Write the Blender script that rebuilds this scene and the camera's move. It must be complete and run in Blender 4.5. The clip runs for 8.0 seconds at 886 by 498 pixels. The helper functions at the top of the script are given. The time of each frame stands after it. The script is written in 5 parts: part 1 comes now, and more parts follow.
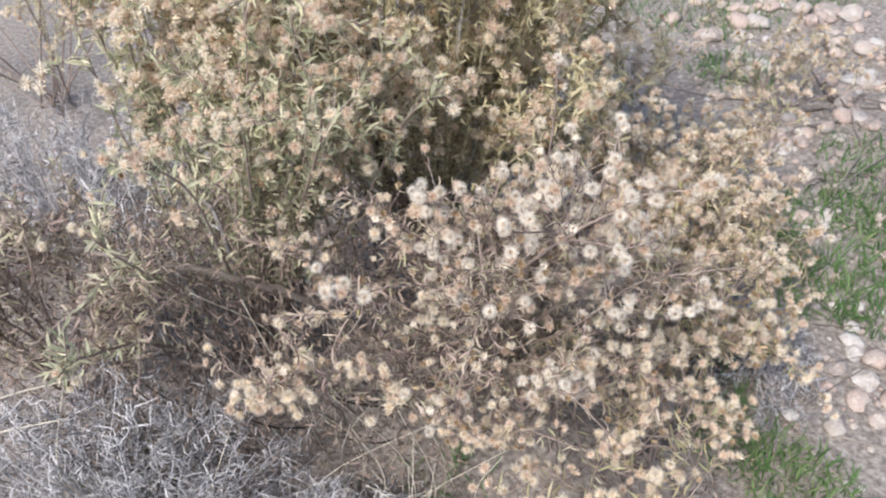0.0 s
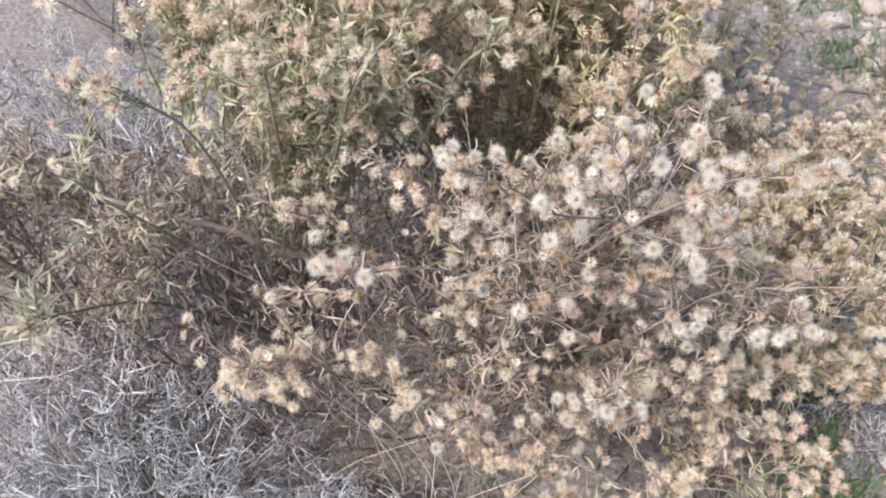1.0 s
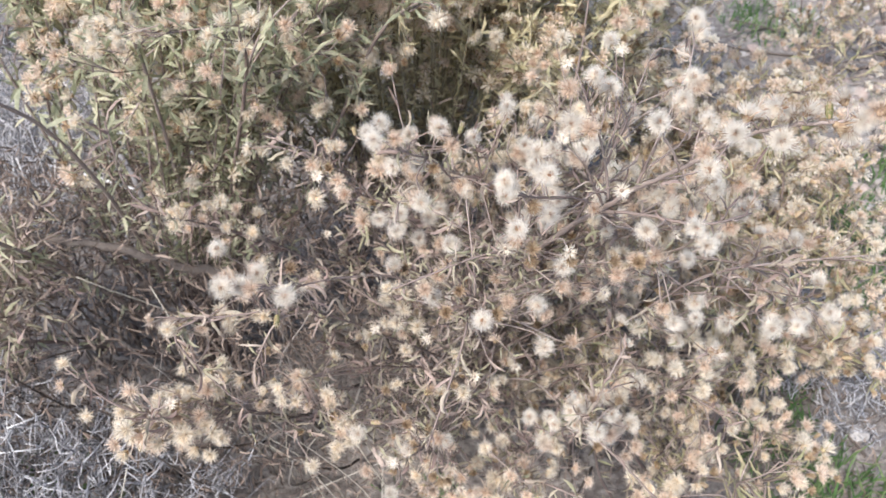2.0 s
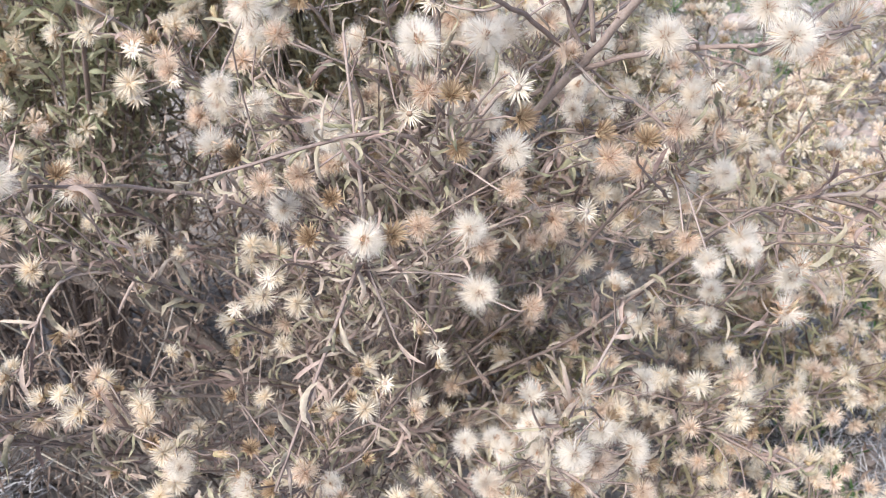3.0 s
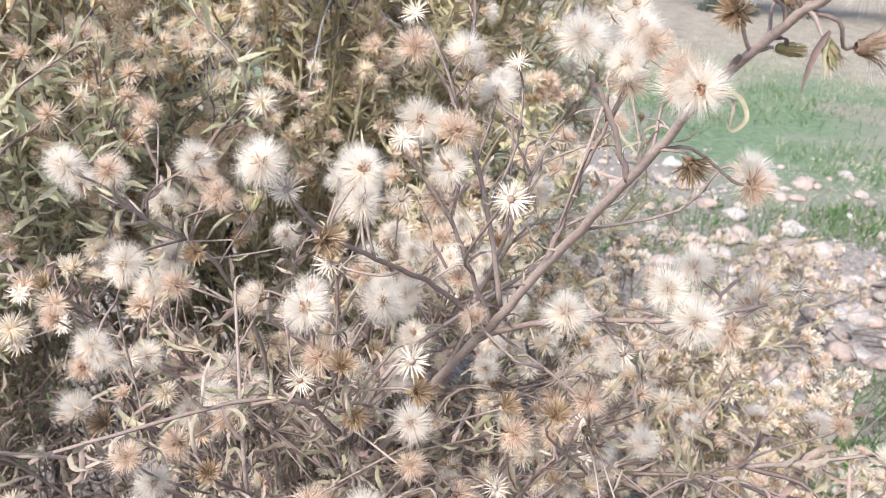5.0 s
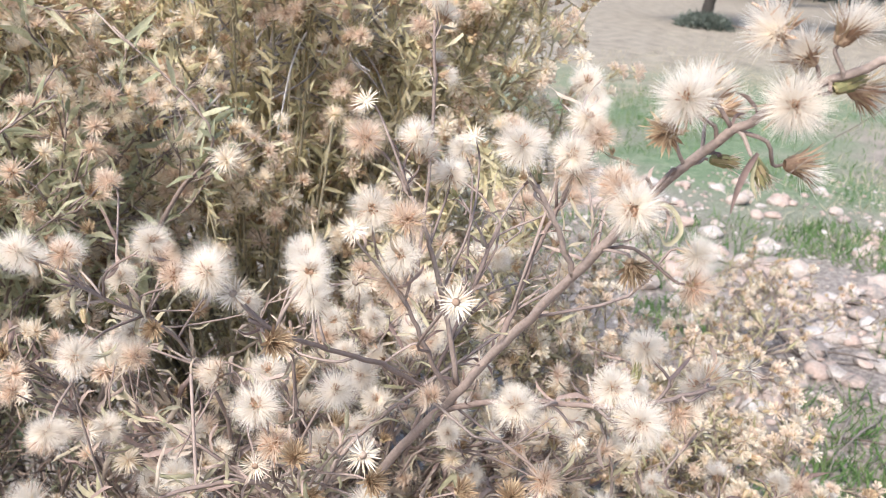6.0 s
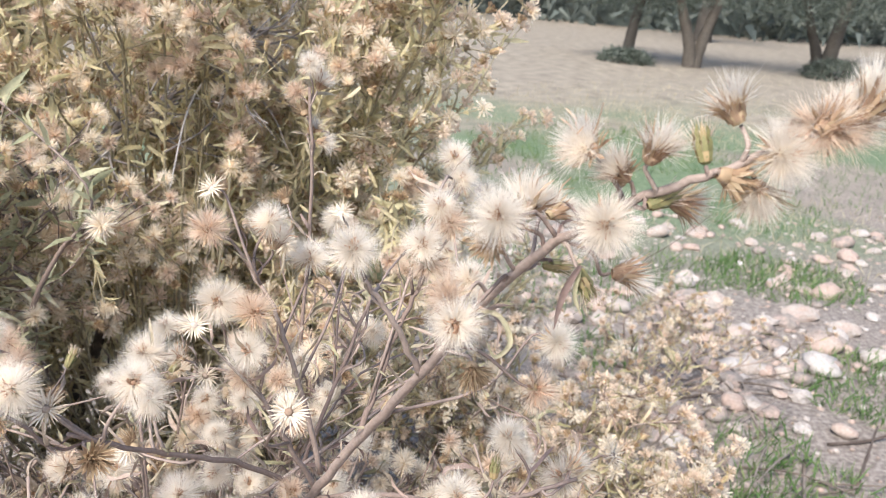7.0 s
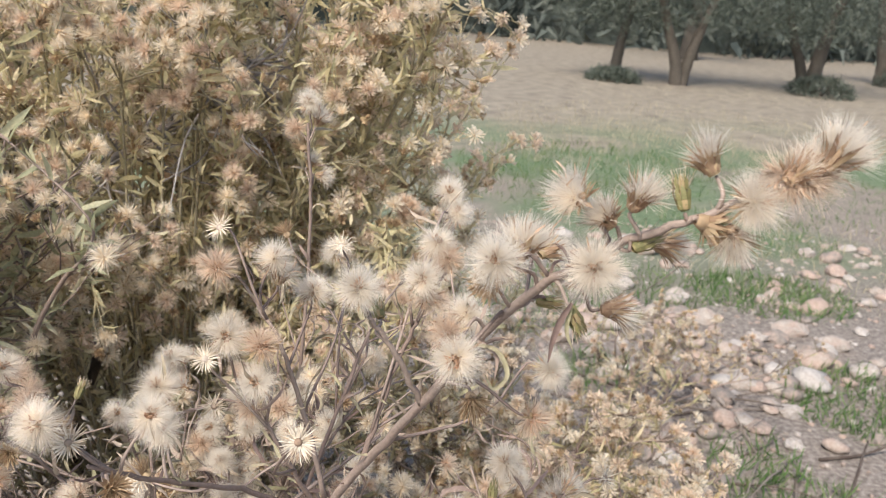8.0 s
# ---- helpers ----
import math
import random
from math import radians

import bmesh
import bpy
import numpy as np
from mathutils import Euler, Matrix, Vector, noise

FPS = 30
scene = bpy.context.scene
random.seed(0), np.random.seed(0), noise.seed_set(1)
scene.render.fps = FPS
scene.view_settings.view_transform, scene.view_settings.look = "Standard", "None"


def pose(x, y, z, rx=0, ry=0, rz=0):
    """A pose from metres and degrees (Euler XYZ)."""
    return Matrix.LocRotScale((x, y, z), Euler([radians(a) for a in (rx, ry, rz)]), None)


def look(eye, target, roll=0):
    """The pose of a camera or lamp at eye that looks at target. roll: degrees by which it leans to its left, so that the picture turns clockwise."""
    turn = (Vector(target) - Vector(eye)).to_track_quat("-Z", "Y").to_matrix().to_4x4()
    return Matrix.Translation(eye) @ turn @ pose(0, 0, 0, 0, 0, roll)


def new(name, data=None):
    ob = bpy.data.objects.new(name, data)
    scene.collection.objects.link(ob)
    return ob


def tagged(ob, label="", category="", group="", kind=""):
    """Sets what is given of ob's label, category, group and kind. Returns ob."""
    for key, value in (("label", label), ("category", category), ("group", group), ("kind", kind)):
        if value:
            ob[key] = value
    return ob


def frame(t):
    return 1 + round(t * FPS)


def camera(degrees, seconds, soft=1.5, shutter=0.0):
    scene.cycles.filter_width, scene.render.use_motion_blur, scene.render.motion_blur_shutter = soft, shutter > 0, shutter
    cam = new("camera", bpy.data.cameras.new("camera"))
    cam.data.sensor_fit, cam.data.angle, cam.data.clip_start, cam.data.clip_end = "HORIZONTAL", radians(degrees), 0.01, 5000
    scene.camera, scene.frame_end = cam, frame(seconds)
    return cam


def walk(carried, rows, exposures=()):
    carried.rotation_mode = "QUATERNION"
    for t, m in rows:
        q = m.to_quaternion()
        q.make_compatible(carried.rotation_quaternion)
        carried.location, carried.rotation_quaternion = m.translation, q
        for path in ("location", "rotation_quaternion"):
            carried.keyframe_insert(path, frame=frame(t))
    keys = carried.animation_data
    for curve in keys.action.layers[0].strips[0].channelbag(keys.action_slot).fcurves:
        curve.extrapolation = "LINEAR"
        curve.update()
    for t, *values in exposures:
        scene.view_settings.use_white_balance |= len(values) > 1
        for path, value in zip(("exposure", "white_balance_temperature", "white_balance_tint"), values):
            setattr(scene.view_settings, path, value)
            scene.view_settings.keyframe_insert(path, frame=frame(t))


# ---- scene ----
cam = camera(55.5, 8.0, 0.6)
PATH = [
    (0, (0.044, 0.046, 1.155), (0.009, 1.56, -0.151), -0.5),
    (0.5, (0.078, 0.112, 1.099), (-0.028, 1.617, -0.215), 0.0),
    (1, (0.088, 0.168, 1.053), (-0.151, 1.63, -0.292), -0.3),
    (1.2, (0.077, 0.179, 1.036), (-0.15, 1.638, -0.313), -1.3),
    (2.3, (0.059, 0.303, 0.921), (0.065, 1.777, -0.431), 1.4),
    (2.5, (0.082, 0.332, 0.874), (0.086, 1.839, -0.44), 1.8),
    (3, (0.102, 0.38, 0.762), (0.086, 1.984, -0.433), 1.6),
    (3.5, (0.115, 0.402, 0.741), (0.086, 2.119, -0.283), 1.4),
    (4, (0.116, 0.423, 0.747), (0.122, 2.222, -0.127), 2.1),
    (4.5, (0.119, 0.42, 0.757), (0.17, 2.241, -0.068), 4.1),
    (4.7, (0.118, 0.411, 0.759), (0.196, 2.251, -0.02), 4.5),
    (5.8, (0.111, 0.402, 0.784), (0.234, 2.274, 0.091), 4.5),
    (6, (0.123, 0.411, 0.786), (0.263, 2.281, 0.093), 4.4),
    (6.5, (0.139, 0.423, 0.787), (0.355, 2.296, 0.123), 4.7),
    (7, (0.146, 0.423, 0.801), (0.441, 2.304, 0.188), 5.1),
    (7.5, (0.147, 0.419, 0.808), (0.459, 2.307, 0.228), 4.8),
    (8, (0.142, 0.413, 0.809), (0.457, 2.304, 0.24), 4.6),
]
walk(cam, [(t, look(eye, target, roll)) for t, eye, target, roll in PATH],
     [(0.0, 1.14, 6540, 10), (1.0, 1.17, 6540, 11), (2.5, 1.24, 6360, 10), (3.5, 1.40, 6440, 11), (4.0, 1.43, 6410, 10), (4.5, 1.40, 6470, 11), (6.0, 1.38, 6720, 12), (6.5, 1.35, 6800, 12), (7.5, 1.13, 7020, 11), (8.0, 0.92, 7280, 11)])
cam.data.dof.use_dof = True
cam.data.dof.focus_distance = 0.25
cam.data.dof.aperture_fstop = 42.0

# ---- light ----
world = bpy.data.worlds.new("world")
scene.world = world
world.use_nodes = True
wn = world.node_tree.nodes
sky = wn.new("ShaderNodeTexSky")
sky.sky_type = "NISHITA"
sky.sun_disc = False
SUN_UP, SUN_ROUND = radians(48), radians(215)
sky.sun_elevation, sky.sun_rotation = SUN_UP, SUN_ROUND
sky.air_density, sky.dust_density, sky.ozone_density = 1.0, 1.5, 1.0
wn["Background"].inputs[1].default_value = 0.112
world.node_tree.links.new(sky.outputs[0], wn["Background"].inputs[0])
sun = new("sun", bpy.data.lights.new("sun", "SUN"))
sun.data.energy, sun.data.angle, sun.data.color = 2.5, radians(12), (1.0, 0.97, 0.93)
# the sky's rotation runs clockwise from +y
sun_way = Vector((math.sin(SUN_ROUND) * math.cos(SUN_UP), math.cos(SUN_ROUND) * math.cos(SUN_UP), math.sin(SUN_UP)))
sun.matrix_world = look(sun_way * 30, (0, 0, 0))

rng = np.random.default_rng(7)


# ---- materials ----
def shader(name, stops, rough=0.75, grain=400.0, bump=0.0, through_light=0.0, blotch=25.0, spread=1.0):
    """A surface whose colour runs over the given stops by piece, with grain and larger blotches."""
    m = bpy.data.materials.new(name)
    m.use_nodes = True
    nt = m.node_tree
    n, link = nt.nodes, nt.links.new
    bsdf, out = n["Principled BSDF"], n["Material Output"]
    geo, info, tc = n.new("ShaderNodeNewGeometry"), n.new("ShaderNodeObjectInfo"), n.new("ShaderNodeTexCoord")
    add = n.new("ShaderNodeMath")
    link(geo.outputs["Random Per Island"], add.inputs[0])
    link(info.outputs["Random"], add.inputs[1])
    fract = n.new("ShaderNodeMath")
    fract.operation = "FRACT"
    link(add.outputs[0], fract.inputs[0])
    big, fine = n.new("ShaderNodeTexNoise"), n.new("ShaderNodeTexNoise")
    big.inputs["Scale"].default_value, fine.inputs["Scale"].default_value = blotch, grain
    for t in (big, fine):
        t.inputs["Detail"].default_value = 3
        link(geo.outputs["Position"], t.inputs["Vector"])
    mixed = n.new("ShaderNodeMath")
    mixed.operation = "MULTIPLY_ADD"
    link(fract.outputs[0], mixed.inputs[0])
    mixed.inputs[1].default_value = spread
    off = n.new("ShaderNodeMath")
    off.operation = "MULTIPLY_ADD"
    link(big.outputs["Fac"], off.inputs[0])
    off.inputs[1].default_value = 0.9
    off.inputs[2].default_value = -0.45 + (1 - spread) / 2
    link(off.outputs[0], mixed.inputs[2])
    ramp = n.new("ShaderNodeValToRGB")
    link(mixed.outputs[0], ramp.inputs[0])
    els = ramp.color_ramp.elements
    while len(els) < len(stops):
        els.new(0.5)
    for i, c in enumerate(stops):
        els[i].position = i / (len(stops) - 1)
        els[i].color = (*c, 1)
    hsv = n.new("ShaderNodeHueSaturation")
    link(ramp.outputs[0], hsv.inputs["Color"])
    val = n.new("ShaderNodeMath")
    val.operation = "MULTIPLY_ADD"
    link(fine.outputs["Fac"], val.inputs[0])
    val.inputs[1].default_value, val.inputs[2].default_value = 0.8, 0.6
    link(val.outputs[0], hsv.inputs["Value"])
    link(hsv.outputs[0], bsdf.inputs["Base Color"])
    bsdf.inputs["Roughness"].default_value = rough
    bsdf.inputs["Specular IOR Level"].default_value = 0.25
    if bump:
        b = n.new("ShaderNodeBump")
        b.inputs["Strength"].default_value, b.inputs["Distance"].default_value = bump, 0.002
        link(fine.outputs["Fac"], b.inputs["Height"])
        link(b.outputs[0], bsdf.inputs["Normal"])
    if through_light:
        tr, mix = n.new("ShaderNodeBsdfTranslucent"), n.new("ShaderNodeMixShader")
        link(hsv.outputs[0], tr.inputs["Color"])
        mix.inputs[0].default_value = through_light
        link(bsdf.outputs[0], mix.inputs[1])
        link(tr.outputs[0], mix.inputs[2])
        link(mix.outputs[0], out.inputs["Surface"])
    return m


PAPPUS = shader("pappus", [(0.84, 0.765, 0.665), (0.88, 0.83, 0.755), (0.90, 0.87, 0.82)], 0.6, 120, 0, 0.55, 40, 0.7)
PAPPUS_CREAM = shader("pappus_cream", [(0.80, 0.69, 0.54), (0.88, 0.80, 0.68), (0.91, 0.865, 0.78)], 0.6, 120, 0, 0.55, 12, 0.8)
PAPPUS_TAN = shader("pappus_tan", [(0.72, 0.575, 0.455), (0.85, 0.735, 0.625)], 0.6, 300, 0, 0.45, 40, 0.8)
FRUIT = shader("fruit", [(0.40, 0.24, 0.16), (0.62, 0.45, 0.33)], 0.7, 500, 0, 0.2)
BRACT = shader("bract", [(0.27, 0.17, 0.115), (0.43, 0.30, 0.205), (0.41, 0.32, 0.20)], 0.7, 600, 0, 0.2)
# bract colour lightened for the coarser heads, to lift the dark shrub interior
BRACT_PALE = shader("bract_lightened", [(0.40, 0.28, 0.17), (0.57, 0.43, 0.28), (0.51, 0.44, 0.25)], 0.7, 600, 0, 0.3)
STAR = shader("star_bract", [(0.52, 0.42, 0.31), (0.70, 0.62, 0.51), (0.77, 0.71, 0.62)], 0.6, 500, 0, 0.25)
STAR_DISC = shader("star_disc", [(0.27, 0.19, 0.14), (0.58, 0.51, 0.45)], 0.8, 600, 0.3)
RUST = shader("rust_bract", [(0.30, 0.20, 0.13), (0.46, 0.335, 0.22), (0.54, 0.42, 0.28)], 0.7, 600, 0, 0.3)
GREEN_BRACT = shader("green_bract", [(0.17, 0.17, 0.08), (0.27, 0.25, 0.12), (0.34, 0.25, 0.14)], 0.6, 600, 0, 0.15)
STEM = shader("stem_bark", [(0.20, 0.15, 0.132), (0.27, 0.21, 0.185), (0.345, 0.28, 0.248)], 0.8, 900, 0.25, 0, 30)
STEM_PALE = shader("stem_olive", [(0.27, 0.235, 0.16), (0.40, 0.35, 0.25)], 0.8, 500, 0.2, 0, 20)
GRASS_DRY = shader("grass_dry", [(0.33, 0.30, 0.22), (0.47, 0.43, 0.32)], 0.7, 200, 0, 0.15, 3)
WOOD = shader("old_wood", [(0.08, 0.062, 0.055), (0.17, 0.14, 0.12), (0.30, 0.265, 0.24)], 0.9, 500, 0.6, 0, 30)
WOOD_GREY = shader("grey_wood", [(0.20, 0.18, 0.175), (0.33, 0.30, 0.295), (0.47, 0.44, 0.43)], 0.9, 400, 0.6, 0, 25)
LEAF_FRONT = shader("leaf_drying", [(0.21, 0.15, 0.135), (0.38, 0.285, 0.25), (0.45, 0.36, 0.305), (0.33, 0.315, 0.20), (0.41, 0.325, 0.285), (0.37, 0.345, 0.23), (0.48, 0.40, 0.335)], 0.75, 500, 0.3, 0.25, 14)
LEAF_GREEN = shader("leaf_olive", [(0.30, 0.315, 0.205), (0.47, 0.48, 0.325), (0.60, 0.585, 0.41), (0.72, 0.67, 0.50)], 0.65, 500, 0.2, 0.5, 8)
LEAF_TAN = shader("leaf_tan", [(0.25, 0.21, 0.125), (0.41, 0.35, 0.22), (0.36, 0.35, 0.20), (0.54, 0.46, 0.32)], 0.7, 500, 0.2, 0.25, 8)
LEAF_PALE = shader("leaf_grey_olive", [(0.50, 0.44, 0.265), (0.70, 0.615, 0.40), (0.64, 0.605, 0.385), (0.80, 0.71, 0.51)], 0.7, 500, 0.2, 0.5, 8)
# brown of dead leaves, its colour also darkened for shade between stems
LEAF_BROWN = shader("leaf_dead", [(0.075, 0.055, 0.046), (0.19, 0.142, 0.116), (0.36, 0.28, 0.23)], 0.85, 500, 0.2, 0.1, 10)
GREY_TWIG = shader("grey_twig", [(0.16, 0.152, 0.158), (0.37, 0.357, 0.37), (0.66, 0.642, 0.65)], 0.85, 500, 0.2, 0, 12)
STRAW = shader("straw", [(0.40, 0.36, 0.29), (0.60, 0.55, 0.47)], 0.65, 300, 0, 0.15, 20)
GRASS = shader("grass_blade", [(0.07, 0.14, 0.045), (0.11, 0.20, 0.07), (0.20, 0.25, 0.12)], 0.5, 200, 0, 0.3, 6)
STONE = shader("stone", [(0.23, 0.205, 0.19), (0.38, 0.29, 0.25), (0.35, 0.31, 0.28), (0.41, 0.385, 0.37)], 0.85, 160, 0.5, 0, 40)
OLIVE_BARK = shader("olive_bark", [(0.05, 0.045, 0.04), (0.12, 0.105, 0.09)], 0.95, 40, 0.6, 0, 4)
OLIVE_LEAF = shader("olive_leaf", [(0.04, 0.056, 0.045), (0.078, 0.095, 0.078), (0.14, 0.16, 0.135)], 0.55, 60, 0, 0.1, 1.5)
# woods green, with distance haze put into the colour as a paler blue cast
WOODS_LEAF = shader("woods_leaf", [(0.055, 0.072, 0.07), (0.095, 0.115, 0.105), (0.15, 0.168, 0.15)], 0.7, 20, 0, 0.1, 0.5)


def ground_material():
    m = bpy.data.materials.new("ground_soil")
    m.use_nodes = True
    n, link = m.node_tree.nodes, m.node_tree.links.new
    bsdf = n["Principled BSDF"]
    geo = n.new("ShaderNodeNewGeometry")

    def noise_at(scale, detail=5):
        t = n.new("ShaderNodeTexNoise")
        t.inputs["Scale"].default_value, t.inputs["Detail"].default_value = scale, detail
        link(geo.outputs["Position"], t.inputs["Vector"])
        return t

    def ramp_of(src, stops):
        r = n.new("ShaderNodeValToRGB")
        link(src, r.inputs[0])
        while len(r.color_ramp.elements) < len(stops):
            r.color_ramp.elements.new(0.5)
        for e, (p, c) in zip(r.color_ramp.elements, stops):
            e.position, e.color = p, (*c, 1)
        return r

    def mix(fac, a, b):
        x = n.new("ShaderNodeMix")
        x.data_type = "RGBA"
        link(fac, x.inputs[0])
        link(a, x.inputs[6])
        link(b, x.inputs[7])
        return x.outputs[2]

    grit = ramp_of(noise_at(90).outputs["Fac"], [(0.3, (0.11, 0.093, 0.086)), (0.5, (0.22, 0.19, 0.17)), (0.7, (0.335, 0.305, 0.28))])
    field = ramp_of(noise_at(7).outputs["Fac"], [(0.3, (0.17, 0.148, 0.12)), (0.5, (0.255, 0.223, 0.18)), (0.75, (0.34, 0.30, 0.235))])
    green = ramp_of(noise_at(30).outputs["Fac"], [(0.3, (0.07, 0.125, 0.06)), (0.7, (0.17, 0.215, 0.13))])
    sep = n.new("ShaderNodeSeparateXYZ")
    link(geo.outputs["Position"], sep.inputs[0])
    far = n.new("ShaderNodeMapRange")
    link(sep.outputs["Y"], far.inputs[0])
    far.inputs[1].default_value, far.inputs[2].default_value = 3.0, 5.5
    base = mix(far.outputs[0], grit.outputs[0], field.outputs[0])
    band = n.new("ShaderNodeMapRange")
    band.interpolation_type = "SMOOTHSTEP"
    link(sep.outputs["Y"], band.inputs[0])
    band.inputs[1].default_value, band.inputs[2].default_value, band.inputs[3].default_value, band.inputs[4].default_value = 5.0, 7.5, 1.0, 0.0
    patch = ramp_of(noise_at(0.9, 4).outputs["Fac"], [(0.40, (0, 0, 0)), (0.56, (1, 1, 1))])
    mul = n.new("ShaderNodeMath")
    mul.operation = "MULTIPLY"
    link(patch.outputs[0], mul.inputs[0])
    link(band.outputs[0], mul.inputs[1])
    rim = n.new("ShaderNodeMapRange")
    rim.interpolation_type = "SMOOTHSTEP"
    link(sep.outputs["Y"], rim.inputs[0])
    rim.inputs[1].default_value, rim.inputs[2].default_value = 2.4, 3.6
    both = n.new("ShaderNodeMath")
    both.operation = "MULTIPLY"
    link(mul.outputs[0], both.inputs[0])
    link(rim.outputs[0], both.inputs[1])
    link(mix(both.outputs[0], base, green.outputs[0]), bsdf.inputs["Base Color"])
    bsdf.inputs["Roughness"].default_value = 0.95
    b = n.new("ShaderNodeBump")
    b.inputs["Strength"].default_value, b.inputs["Distance"].default_value = 0.6, 0.01
    link(noise_at(120).outputs["Fac"], b.inputs["Height"])
    link(b.outputs[0], bsdf.inputs["Normal"])
    return m


GROUND = ground_material()


# ---- building blocks ----
class Build:
    """Collects many small pieces into one mesh."""

    def __init__(self):
        self.v, self.f, self.m, self.n = [], [], [], 0

    def add(self, verts, faces, mat=0):
        verts = np.asarray(verts, float)
        self.v.append(verts)
        self.f.extend([tuple(i + self.n for i in f) for f in faces])
        self.m.extend([mat] * len(faces))
        self.n += len(verts)

    def many(self, verts, faces, mats, places):
        """The same piece at many places (k x 4 x 4)."""
        verts, places = np.asarray(verts, float), np.asarray(places, float)
        if not len(places):
            return
        pts = np.einsum("kij,nj->kni", places[:, :3, :3], verts) + places[:, None, :3, 3]
        self.v.append(pts.reshape(-1, 3))
        for k in range(len(places)):
            o = self.n + k * len(verts)
            self.f.extend([tuple(i + o for i in f) for f in faces])
        self.m.extend(list(mats) * len(places))
        self.n += len(verts) * len(places)

    def mesh(self, name, mats, smooth=True):
        me = bpy.data.meshes.new(name)
        me.from_pydata(np.concatenate(self.v).tolist(), [], self.f)
        for m in mats:
            me.materials.append(m)
        me.polygons.foreach_set("material_index", self.m)
        me.polygons.foreach_set("use_smooth", [smooth] * len(self.f))
        me.update()
        return me


def part(name, mesh, parent, label="", at=None, kind=""):
    ob = new(name, mesh)
    ob.parent = parent
    if parent.data is None:
        ob.matrix_parent_inverse = Matrix.Translation(-parent.location)
    if at is not None:
        ob.matrix_basis = at
    return tagged(ob, label, "", "", kind)


def thing(name, at, label, category, group="", kind=""):
    ob = new(name)
    ob.empty_display_size = 0.05
    ob.location = at
    return tagged(ob, label, category, group, kind)


def spline(points, steps=10):
    """A smooth line through the points."""
    p = np.asarray(points, float)
    p = np.vstack([2 * p[0] - p[1], p, 2 * p[-1] - p[-2]])
    out = []
    for i in range(1, len(p) - 2):
        a, b, c, d = p[i - 1], p[i], p[i + 1], p[i + 2]
        for t in np.linspace(0, 1, steps, endpoint=False):
            out.append(0.5 * (2 * b + (c - a) * t + (2 * a - 5 * b + 4 * c - d) * t * t + (3 * b - a - 3 * c + d) * t ** 3))
    out.append(p[-2])
    return np.array(out)


def unit(v):
    v = np.asarray(v, float)
    return v / (np.linalg.norm(v, axis=-1, keepdims=True) + 1e-12)


def tube(build, path, r0, r1, sides=6, mat=0, knots=0.0):
    """A tapered round stem along the path."""
    path = np.asarray(path, float)
    n = len(path)
    tan = unit(np.gradient(path, axis=0))
    side = np.cross(tan[0], (0.3, 0.5, 0.81))
    side = unit(side)
    rings, ang = [], np.arange(sides) * 2 * math.pi / sides
    for i in range(n):
        side = unit(side - tan[i] * (side @ tan[i]))
        up = np.cross(tan[i], side)
        r = r0 + (r1 - r0) * i / (n - 1)
        r *= 1 + knots * rng.uniform(-1, 1)
        rings.append(path[i] + r * (np.cos(ang)[:, None] * side + np.sin(ang)[:, None] * up))
    faces = []
    for i in range(n - 1):
        for j in range(sides):
            a, b = i * sides + j, i * sides + (j + 1) % sides
            faces.append((a, b, b + sides, a + sides))
    faces.append(tuple(range(sides))[::-1])
    faces.append(tuple((n - 1) * sides + j for j in range(sides)))
    build.add(np.concatenate(rings), faces, mat)


def frame_on(axis, spin=None):
    """Rotations whose z lies along the axes (k x 3)."""
    z = unit(axis)
    ref = np.where(np.abs(z[:, 2:3]) > 0.9, [[1.0, 0, 0]], [[0, 0, 1.0]])
    x = unit(np.cross(ref, z))
    y = np.cross(z, x)
    a = rng.uniform(0, 2 * math.pi, len(z)) if spin is None else spin
    c, s = np.cos(a)[:, None], np.sin(a)[:, None]
    return np.stack([x * c + y * s, y * c - x * s, z], axis=2)


def places(points, rot, scale):
    k = len(points)
    m = np.zeros((k, 4, 4))
    m[:, :3, :3] = rot * np.asarray(scale)[:, None, None]
    m[:, :3, 3] = points
    m[:, 3, 3] = 1
    return m


def leaf_shape(width, curl, twist, fold, rows, wave=0.0):
    """A narrow leaf of length 1 along z that curls towards x, with a wavy rim."""
    v, pos, ds = [], np.zeros(3), 1.0 / rows
    for i in range(rows + 1):
        s = i / rows
        a = curl * s ** 1.2
        tang = np.array([math.sin(a), 0, math.cos(a)])
        nor = np.array([math.cos(a), 0, -math.sin(a)])
        w = width * (0.25 + 0.75 * math.sin(math.pi * min(1, s * 0.9 + 0.1)) ** 0.7) * (1 if i < rows else 0.15)
        q = twist * s
        sidev = np.array([0, 1, 0]) * math.cos(q) + nor * math.sin(q)
        up = nor * math.cos(q) - np.array([0, 1, 0]) * math.sin(q)
        k = wave * w
        v += [pos - sidev * (w + k * 0.4 * math.sin(9 * s)) + up * (fold * w + k * math.sin(13 * s)), pos + up * k * 0.5 * math.sin(8 * s + 1), pos + sidev * (w + k * 0.4 * math.cos(11 * s)) + up * (fold * w + k * math.cos(12 * s))]
        pos = pos + tang * ds
    f = []
    for i in range(rows):
        a = 3 * i
        f += [(a, a + 1, a + 4, a + 3), (a + 1, a + 2, a + 5, a + 4)]
    return np.array(v), f


